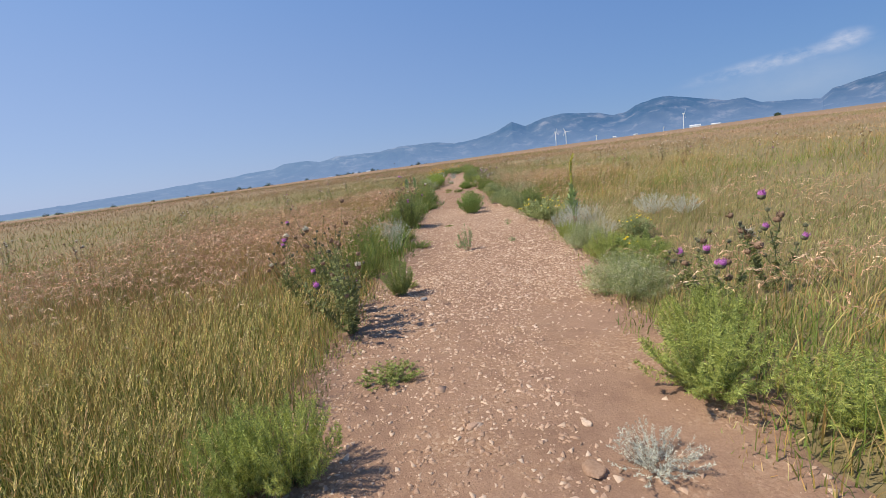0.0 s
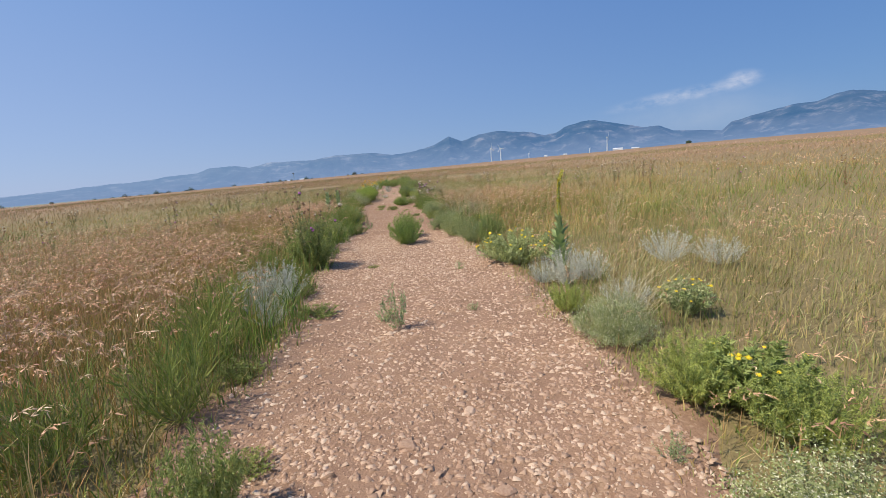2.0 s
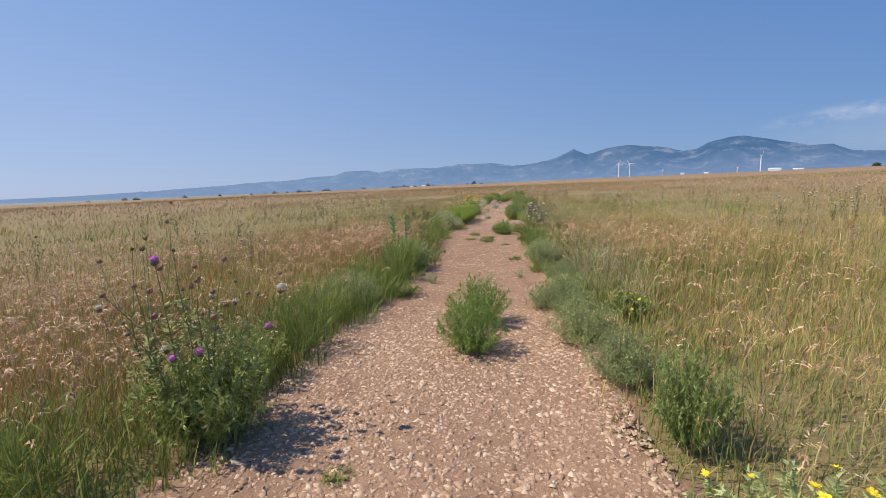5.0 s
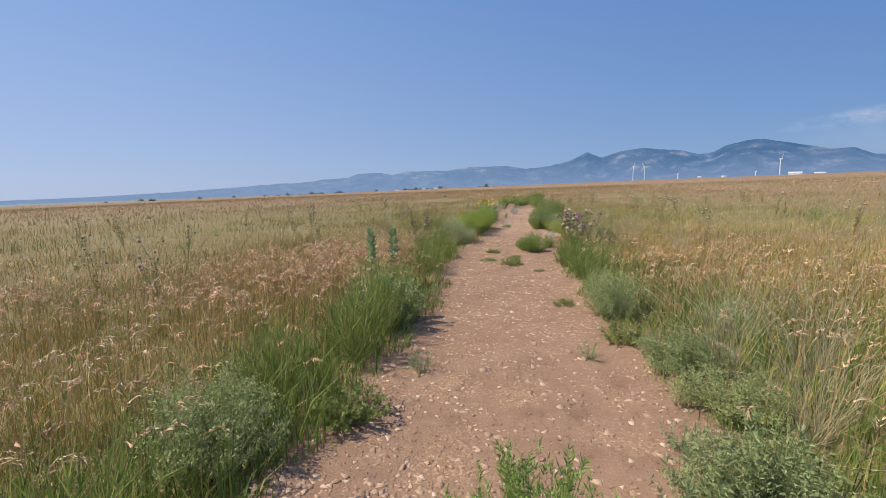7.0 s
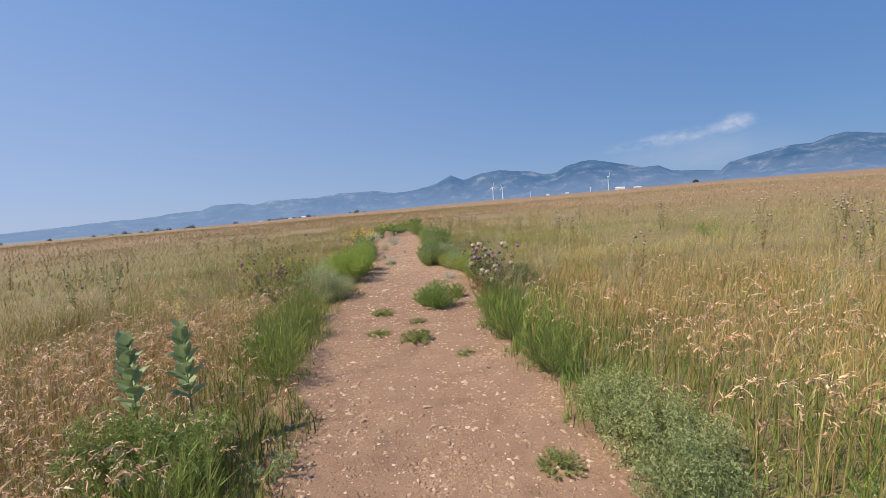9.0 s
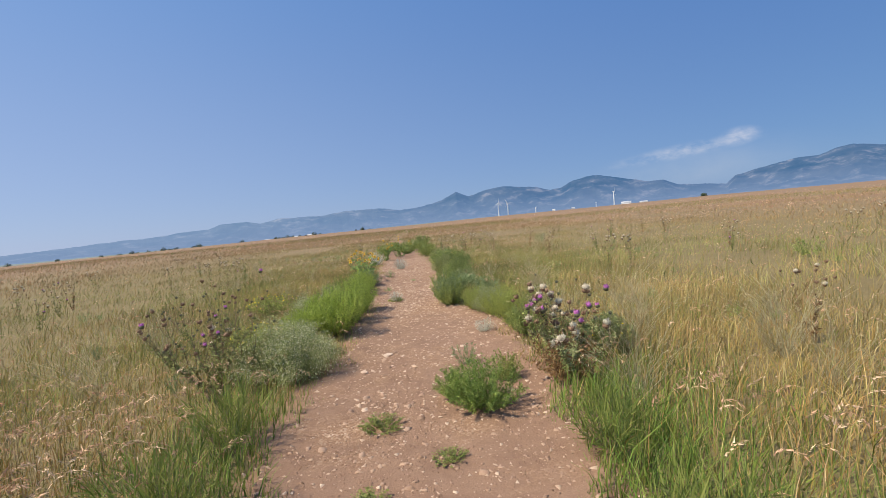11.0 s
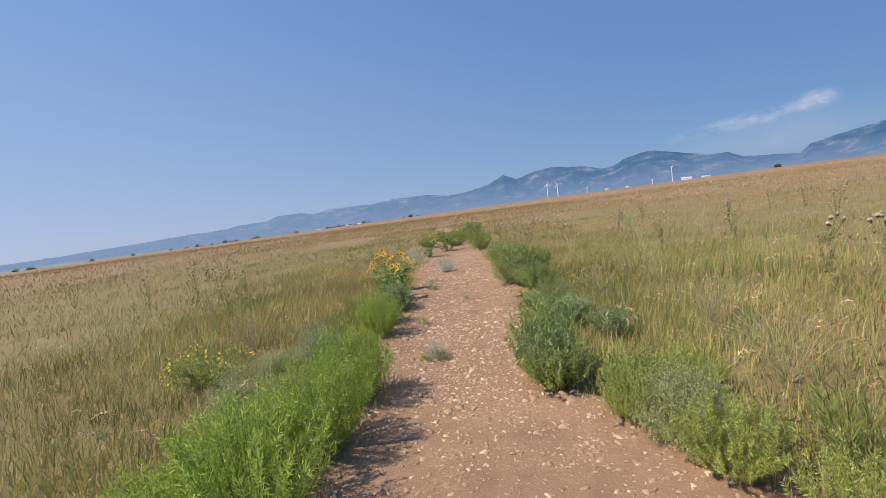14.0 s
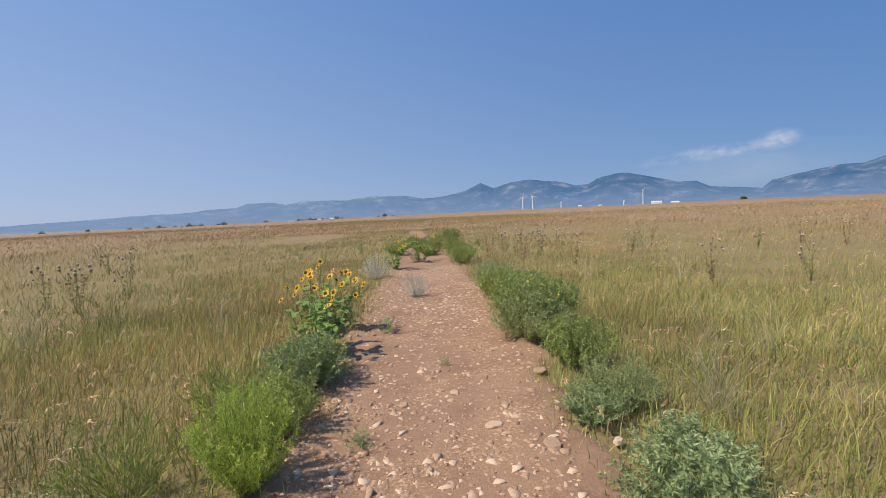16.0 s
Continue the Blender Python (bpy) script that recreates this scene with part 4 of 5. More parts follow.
def thistle(seed, h, r, label, stems=9, purple=6, down=4, dry=6, leaf_mat=None, stem_mat=None, per=40, branch=3, lean=0.0, big=1.2):
    """A branching musk thistle with purple, seeding and dried heads."""
    rng = np.random.RandomState(seed)
    plant = root("thistle", label, "thistle")
    paths = grow(stems, h * 0.85, r * 0.75, rng, 0.5, 7, 0.25, 0.06)
    paths[:, :, 0] += lean * np.linspace(0, 1, 7)[None] ** 1.5
    sub = []
    for pth in paths:
        for b in range(branch):
            u = rng.randint(2, 6)
            a = rng.uniform(0, 6.28)
            L = h * rng.uniform(0.18, 0.42)
            o = np.array([np.cos(a), np.sin(a), 0]) * L * rng.uniform(0.35, 0.7)
            t = np.linspace(0, 1, 7)[:, None]
            sub.append(pth[u] + o * t ** 0.8 + np.array([0, 0, 1.0]) * L * t ** 1.4)
    every = np.concatenate([paths, np.array(sub)])
    twigs = np.array(sub).reshape(stems, branch, 7, 3)
    for pth, side in zip(paths, twigs):
        mesh_object("stem", *join(tubes(pth[None], 0.011, 0.005, 4), tubes(side, 0.006, 0.003)), stem_mat or M_STEM, parent=plant)
    p, d = along(paths, per, rng, 0.03, 0.8)
    p2, d2 = along(np.array(sub), per // 5, rng, 0.0, 0.6)
    lv = join(leaf_quads(p, d, 0.055, 0.020, rng, 0.95), leaf_tris(np.repeat(p, 2, 0), np.repeat(d, 2, 0), 0.045, 0.018, rng, 1.0), leaf_quads(p2, d2, 0.04, 0.012, rng, 0.9))
    mesh_object("foliage", *lv, leaf_mat or M_THISTLE, parent=plant)
    ends = list(every)
    rng.shuffle(ends)
    kinds = ["purple"] * purple + ["down"] * down + ["dry"] * dry + ["bud"] * max(0, len(ends) - purple - down - dry)
    for e, kd in zip(ends, kinds):
        d = e[-1] - e[-2] + np.array([0, 0, 0.3]) * np.linalg.norm(e[-1] - e[-2]) + rng.normal(0, 0.02, 3)
        sz = rng.uniform(0.85, 1.25) * big
        if kd == "purple":
            head(plant, "flower_head", "bract_cup", "flower_top", e[-1], d, sz, "purple thistle flower")
        elif kd == "down":
            head(plant, "seed_head", "dry_cup", "down", e[-1], d, sz, "white fluffy seed head")
        elif kd == "dry":
            head(plant, "dry_head", "dry_cup", "", e[-1], d, sz * 0.9)
        else:
            head(plant, "bud", "bud", "", e[-1], d, sz)
    return plant


def put(plant, x, y, turn=0.0, size=1.0):
    plant.matrix_world = at(x, y, size, size, turn)
    return plant


put(thistle(201, 0.95, 0.46, "musk thistle with dark stems and purple heads over the path edge", 8, 2, 1, 9, lean=-0.1, big=0.95), -0.12, 3.55, 0.4)
put(thistle(202, 1.05, 0.60, "spiny musk thistle with purple flowers and white seed heads", 10, 4, 3, 14, per=56, big=0.95), -0.45, 3.95, 2.0)
put(thistle(203, 1.36, 0.62, "tall musk thistle with purple heads and dried seed heads", 13, 4, 5, 24, per=50, big=0.85), -0.58, 9.5, 1.0)
put(thistle(204, 1.10, 0.90, "sprawling musk thistle with lilac flowers and brown buds", 18, 7, 3, 40, branch=4, stem_mat=M_DRYSTEM, big=1.0), -1.95, 21.0, 0.3)
put(thistle(205, 0.84, 0.85, "half-withered musk thistle with purple flowers and fluffy seed heads", 14, 11, 11, 10, M_MOUND, M_DRYSTEM), 1.55, 20.45, 2.6)
withered = bush("withered_weed", "withered reddish brown weed under a thistle", "weed", M_DEAD, 207, 44, 44, 0.10, 0.032, 0.5, 0.5, 0.9, stem_mat=M_DRYSTEM)
withered.matrix_world = at(1.5, 20.25, 0.42, 0.42)
put(thistle(209, 0.90, 0.45, "drying thistle with pale down leaning by the path", 9, 1, 9, 12, M_WEED, M_DRYSTEM, 26, lean=-0.15), 1.5, 20.75, 0.5)
put(thistle(210, 0.62, 0.45, "musk thistle with bright purple flowers among weeds", 6, 4, 0, 6, big=1.4), 2.75, 3.3, 1.2)
put(thistle(211, 0.75, 0.35, "slender musk thistle with purple flowers in grass", 5, 3, 1, 4, big=1.4), 3.35, 3.6, 2.2)

# scattered thistles in the meadow
field = [thistle(220, 0.85, 0.25, "slender dry thistle standing in the meadow grass", 3, 0, 3, 9, M_DEAD, M_DRYSTEM, 14, 3, big=0.85),
         thistle(221, 0.90, 0.22, "slender thistle with pale seed heads in the meadow", 3, 0, 6, 5, M_THISTLE, M_DRYSTEM, 16, 3, big=0.85),
         thistle(222, 0.80, 0.25, "slender purple-headed thistle in the meadow grass", 3, 2, 4, 5, M_THISTLE, M_STEM, 18, 3, big=0.85)]
fr = np.random.RandomState(23)
spots = [(fr.uniform(-12, 14), fr.uniform(4, 44)) for _ in range(190)]
spots = [(1.3, 36.5), (1.8, 37.2), (2.3, 38.0), (1.6, 38.4), (2.8, 37.0), (3.2, 38.5), (2.2, 36.2), (3.6, 37.6)] + [(fr.uniform(-14, 16), fr.uniform(18, 46)) for _ in range(30)] + spots
spots = [q for q in spots if float(off_trail(np.array([q[0]]), np.array([q[1]]))[0]) > (0.4 if q[1] > 36 else 2.4)][:80]
for i, (x, y) in enumerate(spots):
    m = at(x, y, 1.0, 1.0, i * 1.7)
    if i < 3:
        field[i]["group"] = "scattered meadow thistles"
        field[i].matrix_world = m
    else:
        copy_thing(field[i % 3], m)

# ---------------------------------------------------------------- gumweed: low green plants with yellow flowers


def gumweed(seed, h, r, n, label, leaf_mat=M_WEED, leaves=110, big=1.0):
    rng = np.random.RandomState(seed)
    plant = root("gumweed", label, "wildflower")
    paths = grow(90, h, r, rng, 0.6, 6, 0.5)
    mesh_object("branchwork", *tubes(paths, 0.006, 0.002), M_STEM, parent=plant)["kind"] = "stuff"
    p, d = along(paths, leaves, rng, 0.08)
    mesh_object("foliage", *leaf_tris(p, d, 0.036, 0.014, rng, 0.9), leaf_mat, parent=plant)
    for e in paths[rng.permutation(60)[:n]]:
        dd = e[-1] - e[-2] + np.array([-0.02, -0.05, 0.12])
        head(plant, "flower_head", "centre", "yellow_corolla", e[-1] + np.array([0, 0, 0.015]), dd, big * rng.uniform(0.5, 0.95), "yellow daisy flower")
    return plant


put(gumweed(301, 0.46, 0.58, 34, "bushy gumweed with yellow daisy flowers by the path", M_GUM, 130, 1.2), 2.4, 8.7)
put(gumweed(302, 0.70, 0.45, 16, "tall leafy gumweed with small yellow flowers"), 0.98, 29.2)
put(gumweed(303, 0.28, 0.24, 7, "low gumweed with yellow flowers in grass"), 2.4, 12.2)
put(gumweed(304, 0.56, 0.46, 6, "leafy green gumweed with few yellow flowers", M_SAGEG), -0.71, 14.7)
put(gumweed(305, 0.40, 0.5, 56, "yellow wildflowers in dry meadow grass", M_RAG, 34, 0.85), -2.75, 25.2)
put(gumweed(306, 0.36, 0.40, 40, "small yellow wildflowers in meadow grass", M_RAG, 30, 0.75), -2.1, 22.5)
put(gumweed(307, 0.34, 0.3, 9, "gumweed with yellow flowers among sage"), 2.75, 4.95)
put(gumweed(308, 0.4, 0.3, 6, "gumweed with yellow flowers under thistles", M_MOUND), 2.15, 20.9)
put(gumweed(309, 0.32, 0.24, 18, "low gumweed with bright yellow flowers beside sage", M_GUM, 24, 0.9), 3.2, 6.25)

# ---------------------------------------------------------------- broad-leaved plants


def broad_leaf(key, length, width, fold, mat, curl=0.25, rows=7):
    """One broad leaf with a rib, wavy rims and a curling tip."""
    u = np.linspace(0, 1, rows)
    w = width * np.sin(np.pi * np.clip(u * 0.93 + 0.07, 0, 1)) ** 0.75 / 2
    z = curl * length * (u - u ** 2 * 1.25)
    V = []
    for k2, side in enumerate((-1, -0.5, 0, 0.5, 1)):
        V.append(np.stack([side * w, u * length, z + abs(side) * w * fold + 0.03 * width * np.sin(9 * u + side * 2)], -1))
    V = np.stack(V, 1).reshape(-1, 3)
    f, s = grid_faces(rows, 5)
    ob = mesh_object(key, V, f, s, mat, smooth=True)
    KEEP[key] = ob.data
    bpy.data.objects.remove(ob)


broad_leaf("mullein_leaf", 0.235, 0.088, 0.42, M_BIGLEAF)
broad_leaf("milkweed_leaf", 0.165, 0.11, 0.45, M_MILK, 0.15)
broad_leaf("sunflower_leaf", 0.12, 0.085, 0.3, M_SUNLEAF, 0.1)


def add_leaf(parent, key, p, turn, lift, size):
    ob = new("leaf", KEEP[key])
    ob.parent = parent
    ob.matrix_local = Matrix.Translation(p) @ Matrix.Rotation(turn, 4, "Z") @ Matrix.Rotation(lift, 4, "X") @ Matrix.Diagonal((size, size, size, 1))


def mullein(h, label):
    rng = np.random.RandomState(401)
    plant = root("mullein", label, "wildflower")
    lean = np.array([[0.0, 0, 0], [0.0, 0, 0.3], [0.005, 0, 0.6], [0.0, 0, 0.8], [0.02, 0, 0.95], [0.08, 0, 1.04]]) * h
    mesh_object("stem", *tubes(lean[None], 0.03, 0.012, 7), M_BIGLEAF, parent=plant)
    for i in range(46):
        u = i / 45
        add_leaf(plant, "mullein_leaf", (0, 0, h * (0.03 + 0.52 * u)), i * 2.4 + rng.normal(0, 0.15), radians(44 + 26 * u) + rng.normal(0, 0.10), (1.28 - 0.74 * u) * rng.uniform(0.85, 1.1))
    n = 420
    u = rng.uniform(0, 1, n)
    spike = np.stack([np.interp(0.55 + 0.49 * u, lean[:, 2] / h, lean[:, k3]) for k3 in range(3)], -1)
    spike[:, 2] = h * (0.56 + 0.48 * u)
    a = rng.uniform(0, 6.28, n)
    d = np.stack([np.cos(a), np.sin(a), np.full(n, 0.4)], -1)
    d /= np.linalg.norm(d, axis=1, keepdims=True)
    p = spike + d * 0.007
    mesh_object("flower_spike", *leaf_quads(p, d, 0.020, 0.016, rng, 0.5), M_SPIKE, parent=plant)["label"] = "yellow budding flower spike"
    return plant


put(mullein(1.14, "tall common mullein with woolly leaves and yellow flower spike"), 2.68, 7.78, 0.5)


def milkweed(seed, h, label):
    plant = root("milkweed", label, "wildflower")
    st = np.array([[0, 0, 0], [0.01, 0, 0.5], [0.0, 0.01, 1.0]])[None] * h
    mesh_object("stem", *tubes(st, 0.012, 0.008, 6), M_MILK, parent=plant)
    for i in range(18):
        u = (i // 2) / 8
        add_leaf(plant, "milkweed_leaf", (0, 0, h * (0.45 + 0.54 * u)), (i % 2) * math.pi + (i // 2) * 1.57 + seed, radians(32 + 34 * u), 1.0 - 0.35 * abs(u - 0.4))
    return plant


put(milkweed(1, 0.76, "pale green milkweed with broad opposite leaves"), -1.45, 16.25)
put(milkweed(2, 0.80, "upright milkweed with thick grey-green leaves"), -1.17, 16.36)


def sunflower(seed, h, r, n, label):
    rng = np.random.RandomState(seed)
    plant = root("sunflower", label, "sunflower")
    paths = grow(n, h, r, rng, 0.4, 7, 0.35, 0.08)
    mesh_object("branchwork", *tubes(paths, 0.012, 0.006, 4), M_STEM, parent=plant)["kind"] = "stuff"
    for e in paths:
        for j in range(10):
            kk = rng.randint(1, 6)
            add_leaf(plant, "sunflower_leaf", e[kk] * rng.uniform(0.85, 1.0), rng.uniform(0, 6.28), radians(rng.uniform(-25, 30)), rng.uniform(0.6, 1.15))
        d = np.array([rng.normal(-0.3, 0.4), rng.normal(-0.55, 0.4), 0.55])
        head(plant, "flower_head", "seed_disc", "corolla", e[-1] + np.array([0, 0, 0.02]), d, rng.uniform(0.5, 0.85), "yellow sunflower with dark centre")
    return plant


put(sunflower(501, 0.92, 0.42, 13, "cluster of wild sunflowers with yellow heads at path edge"), -1.35, 28.6)
put(sunflower(502, 0.90, 0.45, 14, "bushy wild sunflowers with large green leaves"), -1.45, 29.5)
put(sunflower(503, 0.95, 0.55, 12, "distant clump of wild sunflowers beside the path"), -0.75, 37.4)
put(sunflower(504, 0.80, 0.35, 8, "wild sunflowers flowering in tall weeds"), -1.75, 30.3)
put(sunflower(505, 0.85, 0.45, 9, "wild sunflowers at the bend of the path"), -1.3, 35.5)


def straw_tuft(seed, h, r, label, n=60):
    rng = np.random.RandomState(seed)
    plant = root("straw_grass", label, "grass")
    paths = grow(n, h, r, rng, 0.2, 7, 0.2, 0.1)
    paths[:, :, 0] += (np.linspace(0, 1, 7) ** 2.2)[None] * rng.normal(-0.1, 0.25, (n, 1)) * h
    paths[:, :, 2] -= (np.linspace(0, 1, 7) ** 3)[None] * rng.uniform(0, 0.35, (n, 1)) * h
    mesh_object("straw", *tubes(paths, 0.004, 0.002), M_STRAW, parent=plant)
    p, d = along(paths, 9, rng, 0.75, 1.0)
    mesh_object("seed_plume", *leaf_quads(p, d, 0.022, 0.004, rng, 0.35), M_STRAW, parent=plant)
    return plant


for i, (x, y, h, r) in enumerate([(2.25, 13.1, 0.95, 0.45), (2.1, 13.9, 0.9, 0.4), (2.7, 14.0, 0.95, 0.5), (2.5, 12.4, 0.8, 0.4), (1.8, 19.6, 0.8, 0.4), (2.4, 20.9, 0.85, 0.5),
                                  (2.0, 22.0, 0.75, 0.45), (2.9, 21.6, 0.8, 0.5), (3.5, 20.2, 0.85, 0.5), (2.3, 24.0, 0.7, 0.4), (-3.2, 21.0, 0.8, 0.5), (-3.4, 22.6, 0.8, 0.5),
                                  (-2.9, 26.5, 0.6, 0.4), (2.6, 25.5, 0.65, 0.4), (1.85, 27.0, 0.55, 0.35), (3.3, 23.0, 0.8, 0.5)]):
    tuft = put(straw_tuft(600 + i, h, r, "arching pale straw grass stalks at the path side"), x, y)
    tagged(tuft, group="straw grass tufts")

# olive forbs and pale straws scattered through the meadow
forbs = [bush("meadow_forb", "small olive-green forb among dry meadow grass", "wildflower", mt, 700 + i, 20, 34, 0.13, 0.040, 0.5, 0.4, 0.85)
         for i, mt in enumerate((M_MAT, M_SAGEG, M_MOUND, M_WEED))]
fr = np.random.RandomState(71)
n_forb = 0
while n_forb < 120:
    x, y = fr.uniform(-11, 11), fr.uniform(19, 46) if n_forb % 4 else fr.uniform(4, 20)
    if 1.0 < float(off_trail(np.array([x]), np.array([y]))[0]) < 9:
        m = at(x, y, fr.uniform(0.28, 0.50), fr.uniform(0.18, 0.42), fr.uniform(0, 6.28))
        if n_forb < 4:
            forbs[n_forb].matrix_world = m
            forbs[n_forb]["group"] = "scattered meadow forbs"
        else:
            copy_thing(forbs[n_forb % 4], m)
        n_forb += 1
pale = straw_tuft(650, 0.72, 0.42, "arching pale straw stalks in the meadow", 34)
pale["group"] = "scattered pale straws"
for i in range(34):
    x, y = (fr.uniform(2.6, 8), fr.uniform(6, 40)) if i % 3 else (fr.uniform(-8, -3), fr.uniform(18, 42))
    m = at(x, y, 1.0, 1.0, fr.uniform(0, 6.28))
    if i == 0:
        pale.matrix_world = m
    else:
        copy_thing(pale, m)

# dry branch lying at the foot of the sage
br = root("dry_branch", "bent grey dry branch lying on the ground", "branch")
bp = np.array([[[-0.5, -0.05, 0.02], [-0.32, -0.10, 0.025], [-0.12, -0.09, 0.02], [0.05, -0.02, 0.05], [0.12, 0.10, 0.12], [0.13, 0.2, 0.2]]])
mesh_object("limb", *tubes(bp, 0.012, 0.03, 6), M_DRYSTEM, parent=br)
tw = np.array([[[-0.3 + 0.04 * i, -0.1, 0.02], [-0.35 + 0.03 * i, 0.02, 0.04], [-0.42 + 0.02 * i, 0.12 + 0.03 * i, 0.05]] for i in range(6)])
for t1 in tw:
    mesh_object("twig", *tubes(t1[None], 0.006, 0.002), M_DRYSTEM, parent=br)
br.matrix_world = at(2.48, 7.2, 1.0, 1.0)

# ---------------------------------------------------------------- far things: wind turbines, buildings, trees
M_WHITEPAINT = plain_material("white_paint", (0.78, 0.79, 0.80), (0.84, 0.84, 0.84), 0.2, 0.5)
M_ROOF = plain_material("pale_metal_roof", (0.55, 0.56, 0.58), (0.66, 0.66, 0.67), 0.3, 0.5)
M_TREE = leaf_material("distant_tree_leaf", (0.05, 0.08, 0.045), (0.10, 0.135, 0.07))
M_BARK = plain_material("bark", (0.10, 0.075, 0.055), (0.17, 0.13, 0.10), 4)


def polar(az, r):
    return 0.3 + r * math.sin(radians(az)), 14 + r * math.cos(radians(az))


def far_spot(az, r):
    x, y = polar(az, r)
    return x, y, float(ground_z(np.array([x]), np.array([y]))[0])


def revolve(rings, segs=10):
    return disc_head(rings, segs)


def turbine(az, r, top_el, yaw, spin, rotor, label):
    x, y, z = far_spot(az, r)
    hub = 1.45 + math.tan(radians(top_el)) * r - z - rotor * 0.35
    t = root("wind_turbine", label, "wind turbine", "wind turbines on the plain")
    mesh_object("tower", *revolve([(1.6, -0.5), (1.3, hub * 0.5), (0.9, hub)]), M_WHITEPAINT, parent=t)
    nac = bmesh.new()
    bmesh.ops.create_cube(nac, size=1.0, matrix=Matrix.Translation((0, 0, hub + 0.8)) @ Matrix.Diagonal((2.2, 6.0, 2.4, 1)))
    bmesh.ops.bevel(nac, geom=nac.edges[:], offset=0.5, segments=2, affect="EDGES")
    me = bpy.data.meshes.new("nacelle")
    nac.to_mesh(me), nac.free()
    me.materials.append(M_WHITEPAINT)
    new("nacelle", me).parent = t
    for b in range(3):
        u = np.linspace(0, 1, 6)
        w = np.interp(u, [0, 0.2, 1], [0.8, 1.7, 0.35])
        V = np.concatenate([np.stack([-w * 0.35, np.full(6, -0.18), u * rotor], -1), np.stack([w * 0.65, np.full(6, 0.0), u * rotor], -1), np.stack([-w * 0.1, np.full(6, 0.22), u * rotor], -1)])
        q = np.concatenate([np.stack([a * 6 + np.arange(5), c * 6 + np.arange(5), c * 6 + np.arange(1, 6), a * 6 + np.arange(1, 6)], -1) for a, c in ((0, 1), (1, 2), (2, 0))])
        ob = mesh_object("blade", V, q.ravel(), np.full(len(q), 4), M_WHITEPAINT, parent=t)
        ob.matrix_local = Matrix.Translation((0, -3.6, hub + 0.8)) @ Matrix.Rotation(spin + b * 2.094, 4, "Y")
    t.matrix_world = Matrix.Translation((x, y, z)) @ Matrix.Rotation(yaw, 4, "Z")


turbine(10.3, 1500, 1.72, 0.5, 0.15, 15, "white wind turbine with resting blades on the plain")
turbine(11.5, 1500, 1.62, -0.6, -0.5, 15, "white three-bladed wind turbine on the plain")
turbine(24.2, 1500, 1.80, 0.9, 0.45, 16, "tall white wind turbine before the mountains")
turbine(14.95, 1900, 0.60, 0.2, 0.2, 6, "small far white wind turbine")
turbine(22.15, 1900, 0.50, 0.2, 0.6, 5, "tiny far white wind turbine")


def shed(az, r, width, height, label):
    x, y, z = far_spot(az, r)
    h = root("farm_building", label, "building", "far white buildings")
    bm = bmesh.new()
    bmesh.ops.create_cube(bm, size=1.0, matrix=Matrix.Translation((0, 0, height * 0.35)) @ Matrix.Diagonal((width, width * 0.5, height * 0.7, 1)))
    me = bpy.data.meshes.new("wall")
    bm.to_mesh(me), bm.free()
    me.materials.append(M_WHITEPAINT)
    new("wall", me).parent = h
    w, d = width / 2 + 0.4, width * 0.25 + 0.4
    V = [(-w, -d, height * 0.7), (w, -d, height * 0.7), (w, 0, height), (-w, 0, height), (-w, d, height * 0.7), (w, d, height * 0.7)]
    mesh_object("roof", V, [0, 1, 2, 3, 3, 2, 5, 4, 0, 3, 4, 1, 5, 2], [4, 4, 3, 3], M_ROOF, parent=h)
    h.matrix_world = Matrix.Translation((x, y, z)) @ Matrix.Rotation(-radians(az), 4, "Z")


shed(25.5, 900, 17, 7.0, "long white farm building before the mountains")
shed(27.4, 950, 14, 5.5, "low white shed on the plain")
shed(17.1, 950, 6, 5.6, "small white building on the plain")
shed(19.4, 980, 7, 5.4, "small white building near the field edge")
shed(-13.6, 700, 7, 4.2, "white house beside a row of trees")
shed(-15.2, 760, 6, 4.4, "pale farm building among far trees")
shed(-18.5, 760, 9, 4.2, "low pale building on the plain")


def far_tree(seed, h, w):
    rng = np.random.RandomState(seed)
    t = root("tree", "dark distant broadleaf tree on the plain", "tree", "distant trees")
    limb = grow(7, h * 0.8, w * 0.5, rng, 0.4, 5, 0.3, 0.05)
    mesh_object("trunk", *join(tubes(np.array([[[0, 0, -0.5], [0, 0, h * 0.3], [0.1, 0, h * 0.7]]]), 0.5, 0.15, 6), tubes(limb, 0.22, 0.05)), M_BARK, parent=t)
    n = 552
    p, d = along(grow(46, h, w, rng, 0.7, 5, 0.55, 0.1), n // 46, rng, 0.3)
    p = p + rng.normal(0, 0.35, p.shape)
    mesh_object("crown", *leaf_quads(p, d, 0.9, 0.7, rng, 1.0), M_TREE, parent=t)
    return t


